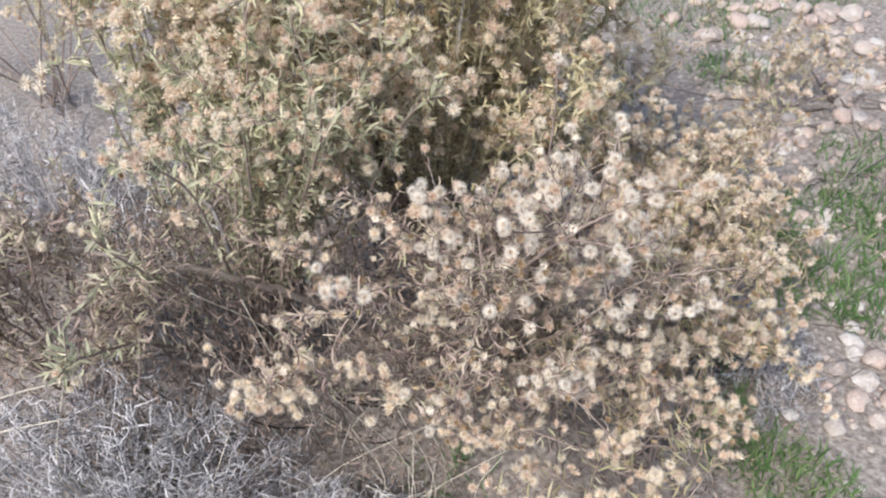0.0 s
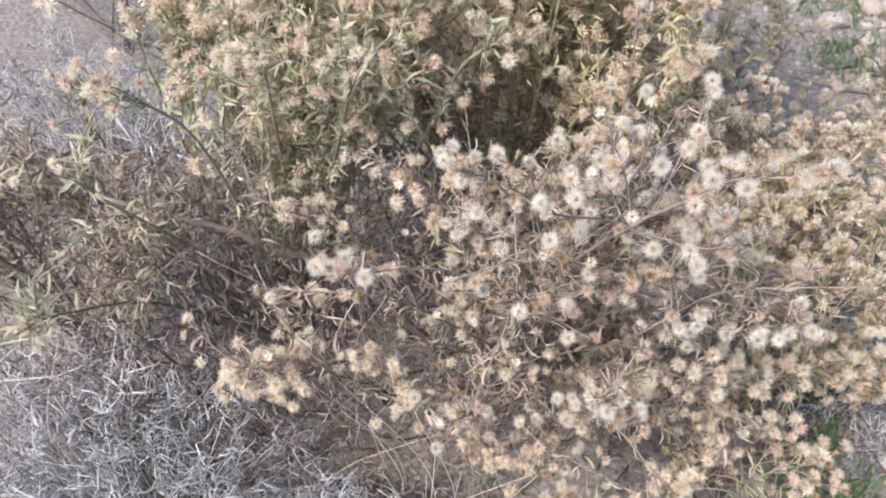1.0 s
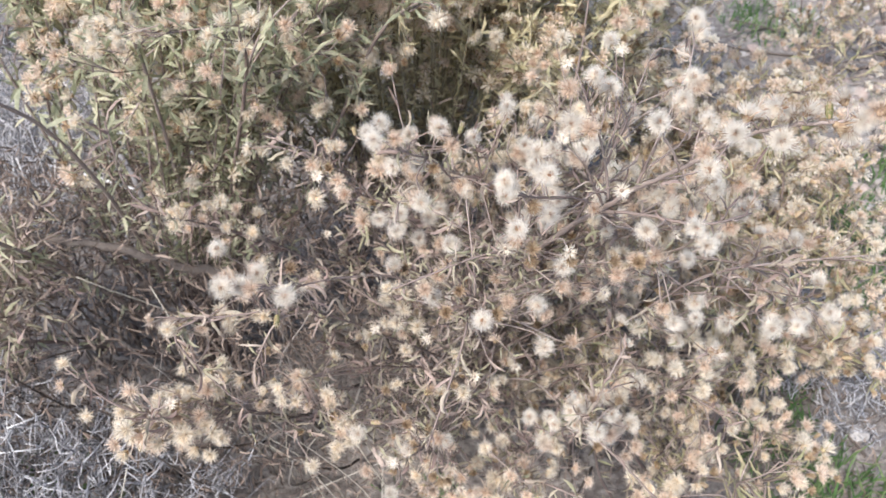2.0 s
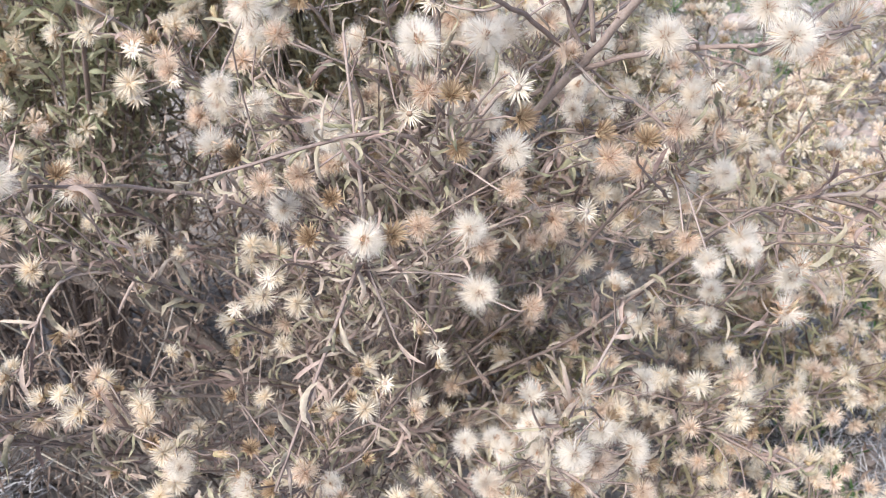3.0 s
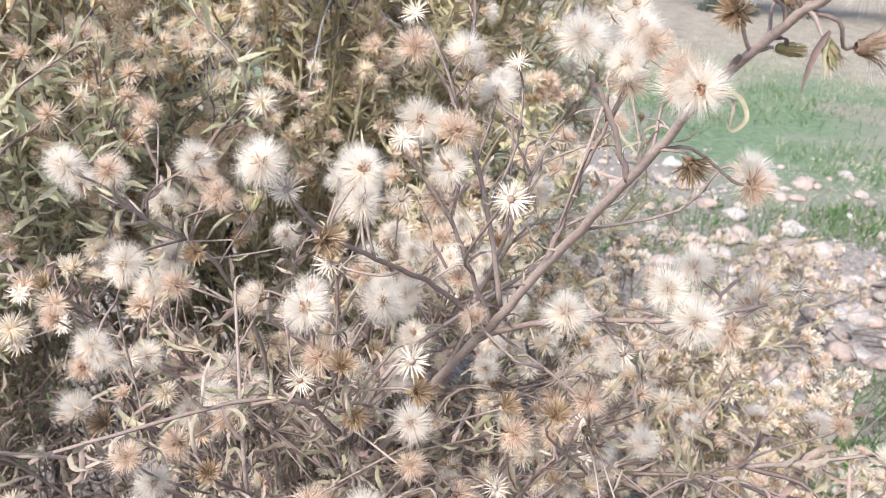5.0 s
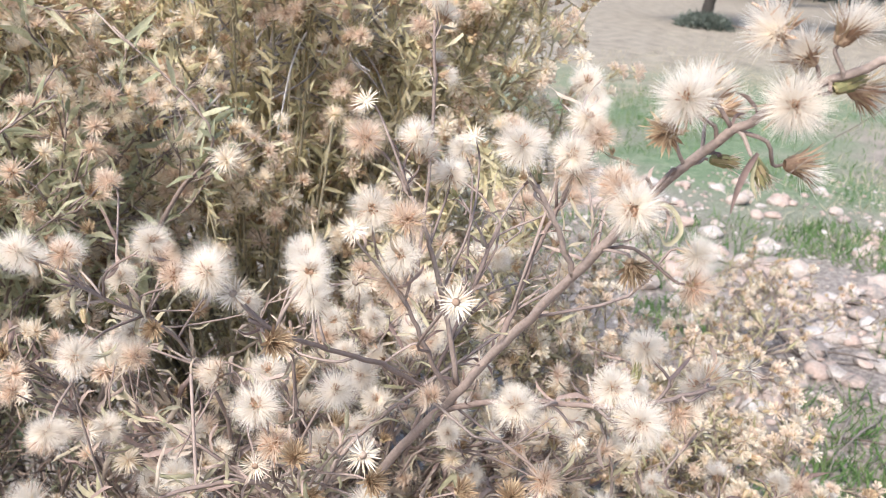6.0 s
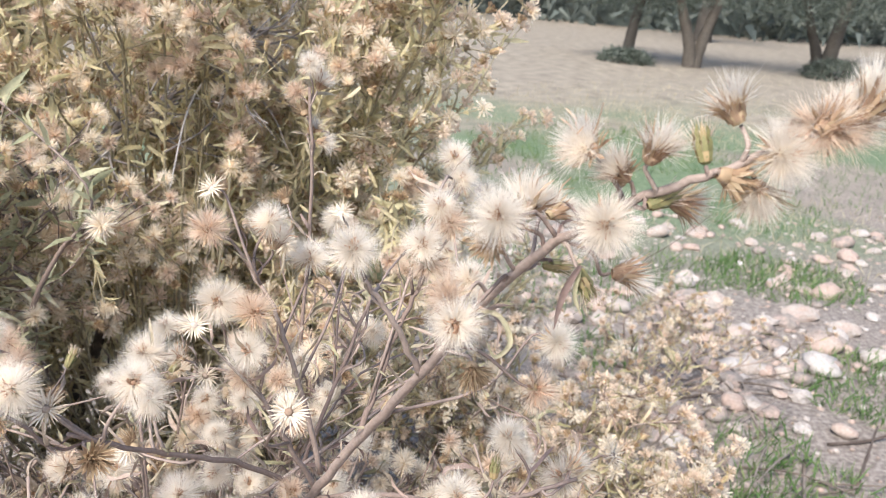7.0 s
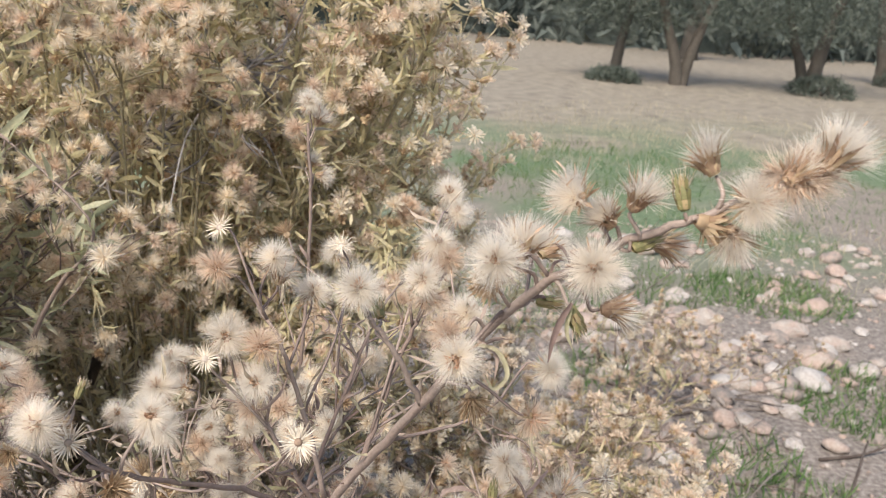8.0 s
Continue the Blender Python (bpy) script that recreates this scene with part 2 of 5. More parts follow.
LEAVES = [leaf_shape(0.034 + 0.009 * (i % 3), c, t, 0.7, 8, 0.7) for i, (c, t) in enumerate([(0.5, 0.5), (1.4, -1.9), (2.2, 1.4), (-1.1, 0.9), (3.0, 1.8), (0.9, 3.0), (3.8, -1.2), (1.8, 0.8)])]
LEAVES_MID = [leaf_shape(0.046 + 0.012 * (i % 3), c, t, 0.7, 5, 0.6) for i, (c, t) in enumerate([(0.5, 0.8), (1.4, -1.5), (2.2, 1.4), (-1.0, 1.9), (3.0, -0.8), (0.8, 2.6)])]
LEAVES_LOW = [leaf_shape(0.06, q, t, 0.4, 2) for q, t in [(0.6, 0.3), (1.6, -0.6), (-0.9, 0.6)]]
LEAVES_BROAD = [leaf_shape(0.095, q, t, 0.4, 2) for q, t in [(0.6, 0.3), (1.6, -0.6), (-0.9, 0.6)]]
LEAVES_LITTER = [LEAVES_LOW[1], leaf_shape(0.07, 0.5, 0.8, 0.5, 1), leaf_shape(0.06, -0.6, -0.7, 0.4, 1)]
LEAVES_FAR = [leaf_shape(0.06, c, t, 0.4, 3) for c, t in [(0.7, 0.4), (1.7, -0.7), (-1.0, 0.7), (2.8, 1.2)]]


# ---- seed heads ----
def bristles(build, n, low, high, r0, r1, width, mat_in, mat_out, lift=0.0, coarse=False, inner=0.3):
    """Fine hairs that stand out of the head between two angles from its axis."""
    for i in range(n):
        cosn = math.cos(low) + (math.cos(high) - math.cos(low)) * (i + 0.5) / n
        th = math.acos(max(-1, min(1, cosn))) + rng.uniform(-0.09, 0.09)
        ph = i * 2.39996 + rng.uniform(-0.25, 0.25)
        d = np.array([math.sin(th) * math.cos(ph), math.sin(th) * math.sin(ph), math.cos(th)])
        side = unit(np.cross(d, rng.normal(size=3)))
        o = np.array([0, 0, lift]) + d * np.array([1, 1, 0.4]) * r0 * rng.uniform(0.4, 1)
        length = r1 * rng.uniform(0.70, 1.10)
        bend = unit(d + rng.normal(size=3) * 0.2)
        a, b, c = o, o + d * length * inner, o + d * length * inner + bend * length * (1 - inner)
        w = width
        if coarse:
            if w < 0.0005:
                build.add([a - side * w, a + side * w, c], [(0, 1, 2)], mat_out)
            else:
                build.add([a, c + side * w * 0.9, c - side * w * 0.9], [(0, 1, 2)], mat_out)
            continue
        build.add([a - side * w * 1.3, a + side * w * 1.3, b + side * w, b - side * w], [(0, 1, 2, 3)], mat_in)
        build.add([b - side * w, b + side * w, c + side * w * 0.6, c - side * w * 0.6], [(0, 1, 2, 3)], mat_out)


def tufts(build, n, per, low, high, r0, length, spread, width, lift=0.001):
    """Small fruits round the head, each with a tuft of fine hairs that spread from its end."""
    bare = unit(rng.normal(size=(2, 3)))  # where fruits have blown away
    for i in range(n):
        cosn = math.cos(low) + (math.cos(high) - math.cos(low)) * (i + 0.5) / n
        th, ph = math.acos(max(-1, min(1, cosn))) + rng.uniform(-0.1, 0.1), i * 2.39996 + rng.uniform(-0.3, 0.3)
        d = np.array([math.sin(th) * math.cos(ph), math.sin(th) * math.sin(ph), math.cos(th)])
        if (bare @ d).max() > 0.86:
            continue
        side = unit(np.cross(d, rng.normal(size=3)))
        foot = np.array([0, 0, lift]) + d * 0.0006
        knee = np.array([0, 0, lift]) + d * r0 * rng.uniform(0.85, 1.15)
        build.add([foot - side * 0.0002, foot + side * 0.0002, knee + side * 0.00014, knee - side * 0.00014], [(0, 1, 2, 3)], 1)
        for k in range(per):
            w = unit(d + rng.normal(size=3) * spread)
            sv = unit(np.cross(w, rng.normal(size=3))) * width
            tip = knee + w * length * rng.uniform(0.62, 1.1)
            build.add([knee - sv, knee + sv, tip], [(0, 1, 2)], 0)


def florets(build, n, high, length, mat):
    """Withered brown florets that stick out between the hairs."""
    for i in range(n):
        th, ph = high * math.sqrt(rng.uniform(0, 1)), rng.uniform(0, 2 * math.pi)
        d = np.array([math.sin(th) * math.cos(ph), math.sin(th) * math.sin(ph), math.cos(th)])
        side = unit(np.cross(d, rng.normal(size=3)))
        pts = [d * 0.002]
        for j in range(3):
            pts.append(pts[-1] + unit(d + rng.normal(size=3) * 0.25 * j) * length / 3 * rng.uniform(0.8, 1.15))
        w = [0.00010, 0.00012, 0.00020, 0.00012]
        v = [q + side * s * a for q, a in zip(pts, w) for s in (-1, 1)]
        build.add(v, [(2 * j, 2 * j + 1, 2 * j + 3, 2 * j + 2) for j in range(3)], mat)


def bracts(build, rows, n, angle0, angle1, length, width, mat, base_r=0.0012):
    """Pointed scales in rows round the cup."""
    rows = rows if n > 6 else 1
    for k in range(rows):
        th = angle0 + (angle1 - angle0) * k / max(1, rows - 1)
        for j in range(n):
            ph = 2 * math.pi * (j + 0.5 * (k % 2)) / n + rng.uniform(-0.15, 0.15)
            t = th + rng.uniform(-0.2, 0.2)
            out = np.array([math.cos(ph), math.sin(ph), 0])
            d = out * math.sin(t) + np.array([0, 0, math.cos(t)])
            d2 = unit(d + out * 0.25 + np.array([0, 0, -0.12]))
            side = np.array([-math.sin(ph), math.cos(ph), 0])
            o = out * base_r + np.array([0, 0, 0.0006 * k])
            ln = length * rng.uniform(0.65, 1.12) * (1 - 0.12 * k)
            m1, m2 = o + d * ln * 0.5, o + d * ln * 0.5 + d2 * ln * 0.5
            build.add([o - side * width * 0.8, o + side * width * 0.8, m1 + side * width, m1 - side * width, m2], [(0, 1, 2, 3), (3, 2, 4)], mat)


def disc(build, r, z, mat, n=8):
    a = np.arange(n) * 2 * math.pi / n
    ring = np.stack([r * np.cos(a), r * np.sin(a), np.full(n, z)], 1)
    low = np.stack([r * 0.55 * np.cos(a), r * 0.55 * np.sin(a), np.full(n, z - r * 0.9)], 1)
    top = np.array([[0, 0, z + r * 0.25]])
    v = np.concatenate([low, ring, top])
    f = [(j, (j + 1) % n, n + (j + 1) % n, n + j) for j in range(n)] + [(n + j, n + (j + 1) % n, 2 * n) for j in range(n)]
    build.add(v, f, mat)


def head_kind(kind, grade):
    """The cup and the hair of one kind of seed head, as two meshes (the hair may be missing)."""
    cup, hair = Build(), Build()
    dense, sides = grade > 1, 8 if grade > 1 else 4
    k, wide, c = ((0.18, 0.00084, True), (0.55, 0.00036, True), (1.0, 0.00010, False))[grade]
    if kind == "puff":
        disc(cup, 0.0016, 0.0006, 0, sides)
        bracts(cup, 2, 9 if dense else 5, 1.9, 2.3, 0.0055, 0.0004, 0)
        if grade == 2:
            tufts(hair, 70, 24, 0.34, 2.1, 0.0013, 0.0070, 0.42, wide * 0.66)
            florets(hair, 22, 0.5, 0.0026, 1)
        else:
            bristles(hair, int(330 * k), 0.2, 2.0, 0.0016, 0.0070, wide, 1, 0, 0.0012, c, 0.16)
    elif kind == "brush":
        disc(cup, 0.0019, 0.0010, 0, sides)
        bracts(cup, 2, 11 if dense else 6, 0.5, 0.85, 0.0064, 0.00042, 0, 0.0017)
        if grade == 2:
            tufts(hair, 46, 22, 0.0, 0.95, 0.0022, 0.0068, 0.32, wide * 0.68)
            florets(hair, 9, 0.8, 0.0080, 1)
        else:
            bristles(hair, int(210 * k), 0.0, 0.9, 0.0022, 0.0080, wide, 1, 0, 0.0012, c)
    elif kind == "tan":
        disc(cup, 0.0018, 0.0008, 0, sides)
        bracts(cup, 2, 9 if dense else 5, 0.9, 1.6, 0.0056, 0.0004, 0)
        if grade == 2:
            tufts(hair, 50, 20, 0.2, 1.85, 0.0016, 0.0062, 0.38, wide * 0.68)
            florets(hair, 18, 0.8, 0.0042, 1)
        else:
            bristles(hair, int(250 * k), 0.0, 1.7, 0.0018, 0.0066, wide * 1.1, 1, 0, 0.0012, c)
    elif kind == "rust":
        disc(cup, 0.0019, 0.0010, 0, sides)
        bracts(cup, 3, 11 if dense else 6, 0.3, 1.1, 0.0062, 0.00045 if dense else 0.0007, 0)
        bristles(hair, int(110 * k), 0.0, 0.9, 0.0016, 0.0052, wide * 1.3, 1, 1, 0.001, c)
    elif kind == "wisp":
        disc(cup, 0.0020, 0.0012, 0, sides)
        bracts(cup, 3, 17 if dense else 6, 0.2, 0.7, 0.0076, 0.00026, 0, 0.0016)
        tufts(hair, 34, 20, 0.0, 0.85, 0.0020, 0.0068, 0.32, wide * 0.68) if grade == 2 else bristles(hair, int(130 * k), 0.0, 0.8, 0.0020, 0.0076, wide, 1, 0, 0.0012, c)
    elif kind == "star":
        disc(cup, 0.0012, 0.0010, 1)
        bracts(cup, 3, 15 if dense else 9, 0.7, 1.75, 0.0058, 0.00019 if dense else 0.0004, 0, 0.0010)
        hair = None
    else:
        disc(cup, 0.0017, 0.0006, 0)
        for z, r in ((0, 0.0016), (0.0022, 0.0021), (0.0045, 0.0018)):
            for j in range(9):
                ph = 2 * math.pi * j / 9 + z * 300
                out, side = np.array([math.cos(ph), math.sin(ph), 0]), np.array([-math.sin(ph), math.cos(ph), 0])
                b, up = out * r * 0.85 + np.array([0, 0, z - 0.0005]), np.array([0, 0, 1])
                cup.add([b - side * 0.0006, b + side * 0.0006, b + up * 0.002 + out * 0.0004 + side * 0.0006, b + up * 0.002 + out * 0.0004 - side * 0.0006, b + up * 0.0042 - out * 0.0002], [(0, 1, 2, 3), (3, 2, 4)], 0)
        bristles(hair, int(60 * k), 0.0, 0.35, 0.0012, 0.0082, wide, 0, 0, 0.0005, c)
    cup_mats = {"star": [STAR, STAR_DISC], "rust": [RUST], "wisp": [BRACT], "bud": [GREEN_BRACT]}.get(kind, [BRACT]) if dense or kind == "star" else [BRACT_PALE]
    hair_mats = {"tan": [PAPPUS_TAN, FRUIT], "rust": [PAPPUS_TAN, RUST], "bud": [PAPPUS_TAN, FRUIT]}.get(kind, [PAPPUS if grade == 2 else PAPPUS_CREAM, FRUIT])
    return cup, cup_mats, hair, hair_mats


KINDS = ("puff", "brush", "tan", "rust", "star", "bud", "wisp")
HEADS, HEADS_MID, HEADS_FAR = {}, {}, {}
for grade, store in ((2, HEADS), (1, HEADS_MID), (0, HEADS_FAR)):
    for kd in KINDS:
        store[kd] = []
        for var in range((2, 3, 6)[grade]):
            cup, cm, hair, hm = head_kind(kd, grade)
            store[kd].append((cup, cm, cup.mesh(kd + "_cup", cm), hair, hm, hair.mesh(kd + "_hair", hm, False) if hair else None))
HEAD_LABEL = {"puff": "open fluffy cream seed head", "brush": "half-open seed head with white hairs", "tan": "tan seed head with short hairs",
              "rust": "rust-brown dried flower head", "star": "emptied star-shaped pale bracts", "bud": "closed greenish-brown flower head", "wisp": "tousled brown flower head with cream hairs"}


def add_head(parent, kind, at, axis, size=1.0, dense=True):
    """One seed head as a part of its plant, with its hair as a part of the head."""
    var = (HEADS if dense else HEADS_MID)[kind]
    cup, cm, cup_me, hair, hm, hair_me = var[int(rng.integers(len(var)))]
    m = Matrix.Translation(Vector(at)) @ Matrix(frame_on(np.array([axis]))[0].tolist()).to_4x4() @ Matrix.Diagonal((size, size, size, 1))
    head = part("seed_head", cup_me, parent, HEAD_LABEL[kind], m)
    if hair_me:
        part("pappus", hair_me, head)
    return head


def join_heads(parent, items, label="", store=HEADS_FAR):
    """items: kind, place. All of them in one mesh."""
    slots = [PAPPUS, FRUIT, BRACT, BRACT_PALE, STAR_DISC, STAR, RUST, GREEN_BRACT, PAPPUS_TAN, PAPPUS_CREAM]
    b = Build()
    for kind in KINDS:
        sel = [(p, a, s) for kd, p, a, s in items if kd == kind]
        if not sel:
            continue
        m = places(np.array([s[0] for s in sel]), frame_on(np.array([s[1] for s in sel])), [s[2] for s in sel])
        half = len(sel) // 2
        for var, mm in ((0, m[:half]), (1, m[half:])):
            cup, cm, _, hair, hm, _ = store[kind][var]
            b.many(np.concatenate(cup.v), cup.f, [slots.index(cm[i]) for i in cup.m], mm)
            if hair:
                b.many(np.concatenate(hair.v), hair.f, [slots.index(hm[i]) for i in hair.m], mm)
    return part("seed_head_mass", b.mesh("seed_head_mass", slots, False), parent, label or "many small cream seed heads", kind="stuff")


def join_leaves(parent, pts, axes, lengths, mat, name="foliage", label="", shapes=None, kind="stuff"):
    shapes = shapes or LEAVES_FAR
    b = Build()
    pts, axes, lengths = np.asarray(pts), np.asarray(axes), np.asarray(lengths)
    pick = rng.integers(len(shapes), size=len(pts))
    for i, (v, f) in enumerate(shapes):
        s = pick == i
        b.many(v, f, [0] * len(f), places(pts[s], frame_on(axes[s]), lengths[s]))
    return part(name, b.mesh(name, [mat]), parent, label, kind=kind)


LEAF_MESH = {}


def add_leaf(parent, at, axis, length, mat):
    key = mat.name
    if key not in LEAF_MESH:
        LEAF_MESH[key] = []
        for v, f in LEAVES:
            b = Build()
            b.add(v, f)
            LEAF_MESH[key].append(b.mesh("leaf", [mat]))
    me = LEAF_MESH[key][int(rng.integers(len(LEAVES)))]
    m = Matrix.Translation(Vector(at)) @ Matrix(frame_on(np.array([axis]))[0].tolist()).to_4x4() @ Matrix.Diagonal((length, length, length, 1))
    return part("leaf", me, parent, "", m)


def leaves_along(path, start, spacing, spread=0.8, size=(0.012, 0.026)):
    """Places, ways and lengths of leaves along a stem from the share start on."""
    seg = np.linalg.norm(np.diff(path, axis=0), axis=1)
    cum = np.concatenate([[0], np.cumsum(seg)])
    n = max(0, int(cum[-1] * (1 - start) / spacing))
    d = cum[-1] * rng.uniform(start, 1, n)
    pts = np.stack([np.interp(d, cum, path[:, i]) for i in range(3)], 1)
    tan = unit(np.gradient(path, axis=0))
    t = np.stack([np.interp(d, cum, tan[:, i]) for i in range(3)], 1)
    ax = unit(t * 0.55 + rng.normal(size=(n, 3)) * spread + [0, 0, 0.12])
    return pts, ax, rng.uniform(size[0], size[1], n)


def clear(p):
    """Whether a place keeps out of the open air in front of the shrub."""
    p = np.atleast_2d(p)
    return ~((p[:, 1] < 0.565) & (p[:, 2] > 0.42)) & ~((p[:, 2] > 0.62) & (p[:, 1] < 0.62) & (p[:, 0] > -0.15))


# ---- ground ----
def ground_height(x, y):
    return 0.012 * math.sin(2.1 * x + 0.7) * math.cos(1.7 * y) + 0.008 * noise.noise((x * 4, y * 4, 0)) + 0.02 * noise.noise((x * 0.6, y * 0.6, 3))


def make_ground():
    def line(lo, hi, n, centre):
        u = np.linspace(-1, 1, n)
        s = np.sinh(u * 8.0) / math.sinh(8.0)
        return centre + np.where(s < 0, -s * (lo - centre), s * (hi - centre))

    xs, ys = line(-900, 900, 150, 0.3), line(-900, 1500, 150, 1.6)
    v = [(x, y, ground_height(x, y) if abs(x) < 60 and abs(y) < 60 else 0) for y in ys for x in xs]
    n = len(xs)
    f = [(j * n + i, j * n + i + 1, j * n + n + i + 1, j * n + n + i) for j in range(len(ys) - 1) for i in range(n - 1)]
    b = Build()
    b.add(v, f)
    tagged(new("ground", b.mesh("ground", [GROUND])), "dry stony soil and straw-coloured field", "ground", "", "structure")


make_ground()


# ---- shrubs ----
PICK = ("puff",) * 10 + ("tan",) * 6 + ("brush",) * 4 + ("rust",) * 3 + ("star",) + ("bud",)
MIDDLE = dict(puff=0.0016, brush=0.0050, tan=0.0026, rust=0.0034, star=0.0, bud=0.0034, wisp=0.0048)  # from a head's foot to its middle
TURN = dict(puff=(0, -0.55, 0.15), star=(0, -0.7, 0.1), tan=(0, -0.25, 0.1))  # how far each kind turns to the open side
CODE = dict(p="puff", b="brush", t="tan", r="rust", s="star", u="bud", w="wisp")


PICK_TAN = ("puff",) * 9 + ("tan",) * 9 + ("brush",) * 3 + ("rust",) * 3 + ("bud",)
PICK_OCHRE = ("puff",) * 6 + ("tan",) * 9 + ("brush",) * 3 + ("rust",) * 5 + ("bud",) * 2
PICKS = [PICK]


def any_kind():
    return PICKS[0][int(rng.integers(len(PICKS[0])))]


class Shrub:
    """A many-stemmed shrub with seed heads and narrow leaves."""

    def __init__(self, base, label, leaf, stem=STEM, parts=280, leaf_parts=0, group="fleabane shrubs"):
        self.base, self.leaf, self.stem = np.array(base, float), leaf, stem
        self.ob = thing("fleabane_shrub", base, label, "shrub", group)
        self.heads, self.lp, self.la, self.ll = [], [], [], []
        self.room, self.leaf_room = parts, leaf_parts

    def head(self, kind, at, axis, size, dense):
        self.heads.append((kind, np.array(at), np.array(axis), size, dense))

    def foliage(self, got, guard=True):
        p, a, l = got
        if guard and len(p):
            ok = clear(p + a * l[:, None])
            p, a, l = p[ok], a[ok], l[ok]
        self.lp.append(p), self.la.append(a), self.ll.append(l)

    def twig(self, build, path, at, axis, r=0.00036, leafy=0.012, size=(0.008, 0.018), dense=True, reach=0.6):
        """A thin stalk from a stem to a head."""
        at = np.array(at, float)
        d = np.linalg.norm(path - at, axis=1)
        i = int(np.argmin(d))
        back = max(1, int(round(reach * d[i] / (np.linalg.norm(path[min(i + 1, len(path) - 1)] - path[i - 1]) / 2 + 1e-6))))
        j = max(0, i - back)
        tan = unit(path[min(j + 1, len(path) - 1)] - path[max(0, j - 1)])
        ln = np.linalg.norm(at - path[j])
        end = at - np.array(axis) * 0.001
        bend = path[j] + tan * ln * 0.12 + (end - path[j]) * 0.3 + rng.normal(size=3) * ln * 0.09
        way = spline([path[j], bend, end - np.array(axis) * ln * 0.15, end], 3) if dense else np.array([path[j], bend, end])
        tube(build, way, r * 1.5, r, 5 if dense else 3)
        if leafy:
            self.foliage(leaves_along(way, 0.1, leafy, 0.7, size))
        return way

    def branch(self, points, heads=(), r=(0.003, 0.0011), near=0, leafy=0.006, leaf_from=0.35, shoots=0, shoot_heads=2, dense=True, sizes=(0.012, 0.026), guard=True, face=(0, -0.35, 0.35), big=1.0, reach=0.6, fork=False):
        """A stem through the points, its heads (x, y, z, kind), each with near more close by, and leafy side shoots."""
        if fork:
            points = [trunk_at(points[2][2] - 0.15)] + list(points[2:])
        path = spline(points, 8)
        path[2:-2] += rng.normal(size=(len(path) - 4, 3)) * 0.00025
        b = Build()
        tube(b, path, r[0], r[1], 7, 0, 0.04)
        for x, y, z, *kind in heads:
            at = np.array((x, y, z), float)
            foot = path[int(np.argmin(np.linalg.norm(path - at, axis=1)))]
            sort = CODE[kind[0]] if kind else any_kind()
            axis = unit(unit(at - foot) * 0.6 + np.array(face) + np.array(TURN.get(sort, (0, 0, 0))) + rng.normal(size=3) * 0.22)
            at = at - axis * MIDDLE[sort] * big
            way = self.twig(b, path, at, axis, dense=dense, reach=reach)
            self.head(sort, at, axis, big * rng.uniform(0.92, 1.1) * (0.8 if sort == "bud" else 1.0), dense)
            for _ in range(near):
                q = at + rng.normal(size=3) * 0.013
                q[1] = max(q[1] + 0.008, y)
                if q[1] > 0.58 or q[2] < 0.5:
                    ax = unit(unit(q - way[len(way) // 2]) * 0.7 + np.array(face) + rng.normal(size=3) * 0.3)
                    self.twig(b, way, q, ax, 0.00036, 0.02, dense=dense)
                    self.head(any_kind(), q, ax, rng.uniform(0.82, 1.05), dense)
        for _ in range(shoots):
            j = int(len(path) * rng.uniform(0.35, 0.97))
            tan = unit(path[min(j + 1, len(path) - 1)] - path[j - 1])
            way = unit(tan * 0.7 + rng.normal(size=3) * 0.6 + [0, 0, 0.25])
            ln = rng.uniform(0.04, 0.11)
            tip = path[j] + way * ln
            if guard and not clear(tip)[0]:
                continue
            s = spline([path[j], path[j] + tan * ln * 0.3 + way * ln * 0.25, tip], 4)
            tube(b, s, 0.0011, 0.0006, 4)
            self.foliage(leaves_along(s, 0.1, leafy * 0.8, 0.75, sizes), guard)
            for k in range(int(rng.integers((shoot_heads + 1) // 2, shoot_heads + 1))):
                at = tip + rng.normal(size=3) * (0.011 if dense else 0.0085) + way * 0.004
                ax = unit(way + np.array(face) * 0.8 + rng.normal(size=3) * 0.35)
                self.twig(b, s, at, ax, 0.0005, 0.02, dense=False)
                self.head(any_kind(), at, ax, rng.uniform(0.82, 1.05) if dense else rng.uniform(1.0, 1.35), dense)
        self.foliage(leaves_along(path, leaf_from, leafy, 0.75, sizes), guard)
        part("stem", b.mesh("stem", [self.stem]), self.ob)
        return path

    def finish(self, near_to=(0.12, 0.45, 0.75), shapes=None, fine=False):
        """Place the heads and leaves: the nearest as parts, the others joined."""
        order = sorted(self.heads, key=lambda h: float(np.linalg.norm(h[1] - near_to)))
        for kind, at, axis, size, dense in order[:self.room]:
            add_head(self.ob, kind, at, axis, size, dense)
        rest = [(k, a, x, s) for k, a, x, s, _ in order[self.room:]]
        if rest:
            join_heads(self.ob, rest, store=HEADS_MID if fine or order[0][4] else HEADS_FAR)
        p, a, l = np.concatenate(self.lp), np.concatenate(self.la), np.concatenate(self.ll)
        o = np.argsort(np.linalg.norm(p - near_to, axis=1))
        for i in o[:self.leaf_room]:
            add_leaf(self.ob, p[i], a[i], float(l[i]), self.leaf)
        o = o[self.leaf_room:]
        if len(o):
            join_leaves(self.ob, p[o], a[o], l[o], self.leaf, "foliage", "mass of narrow curled leaves", shapes)


def trunk_at(z):
    """A place on the front shrub's leading stem at a height."""
    return np.array([np.interp(z, (0, 0.25, 0.50), v) for v in ((0.07, 0.08, 0.10), (0.93, 0.84, 0.735), (0, 0.25, 0.50))])


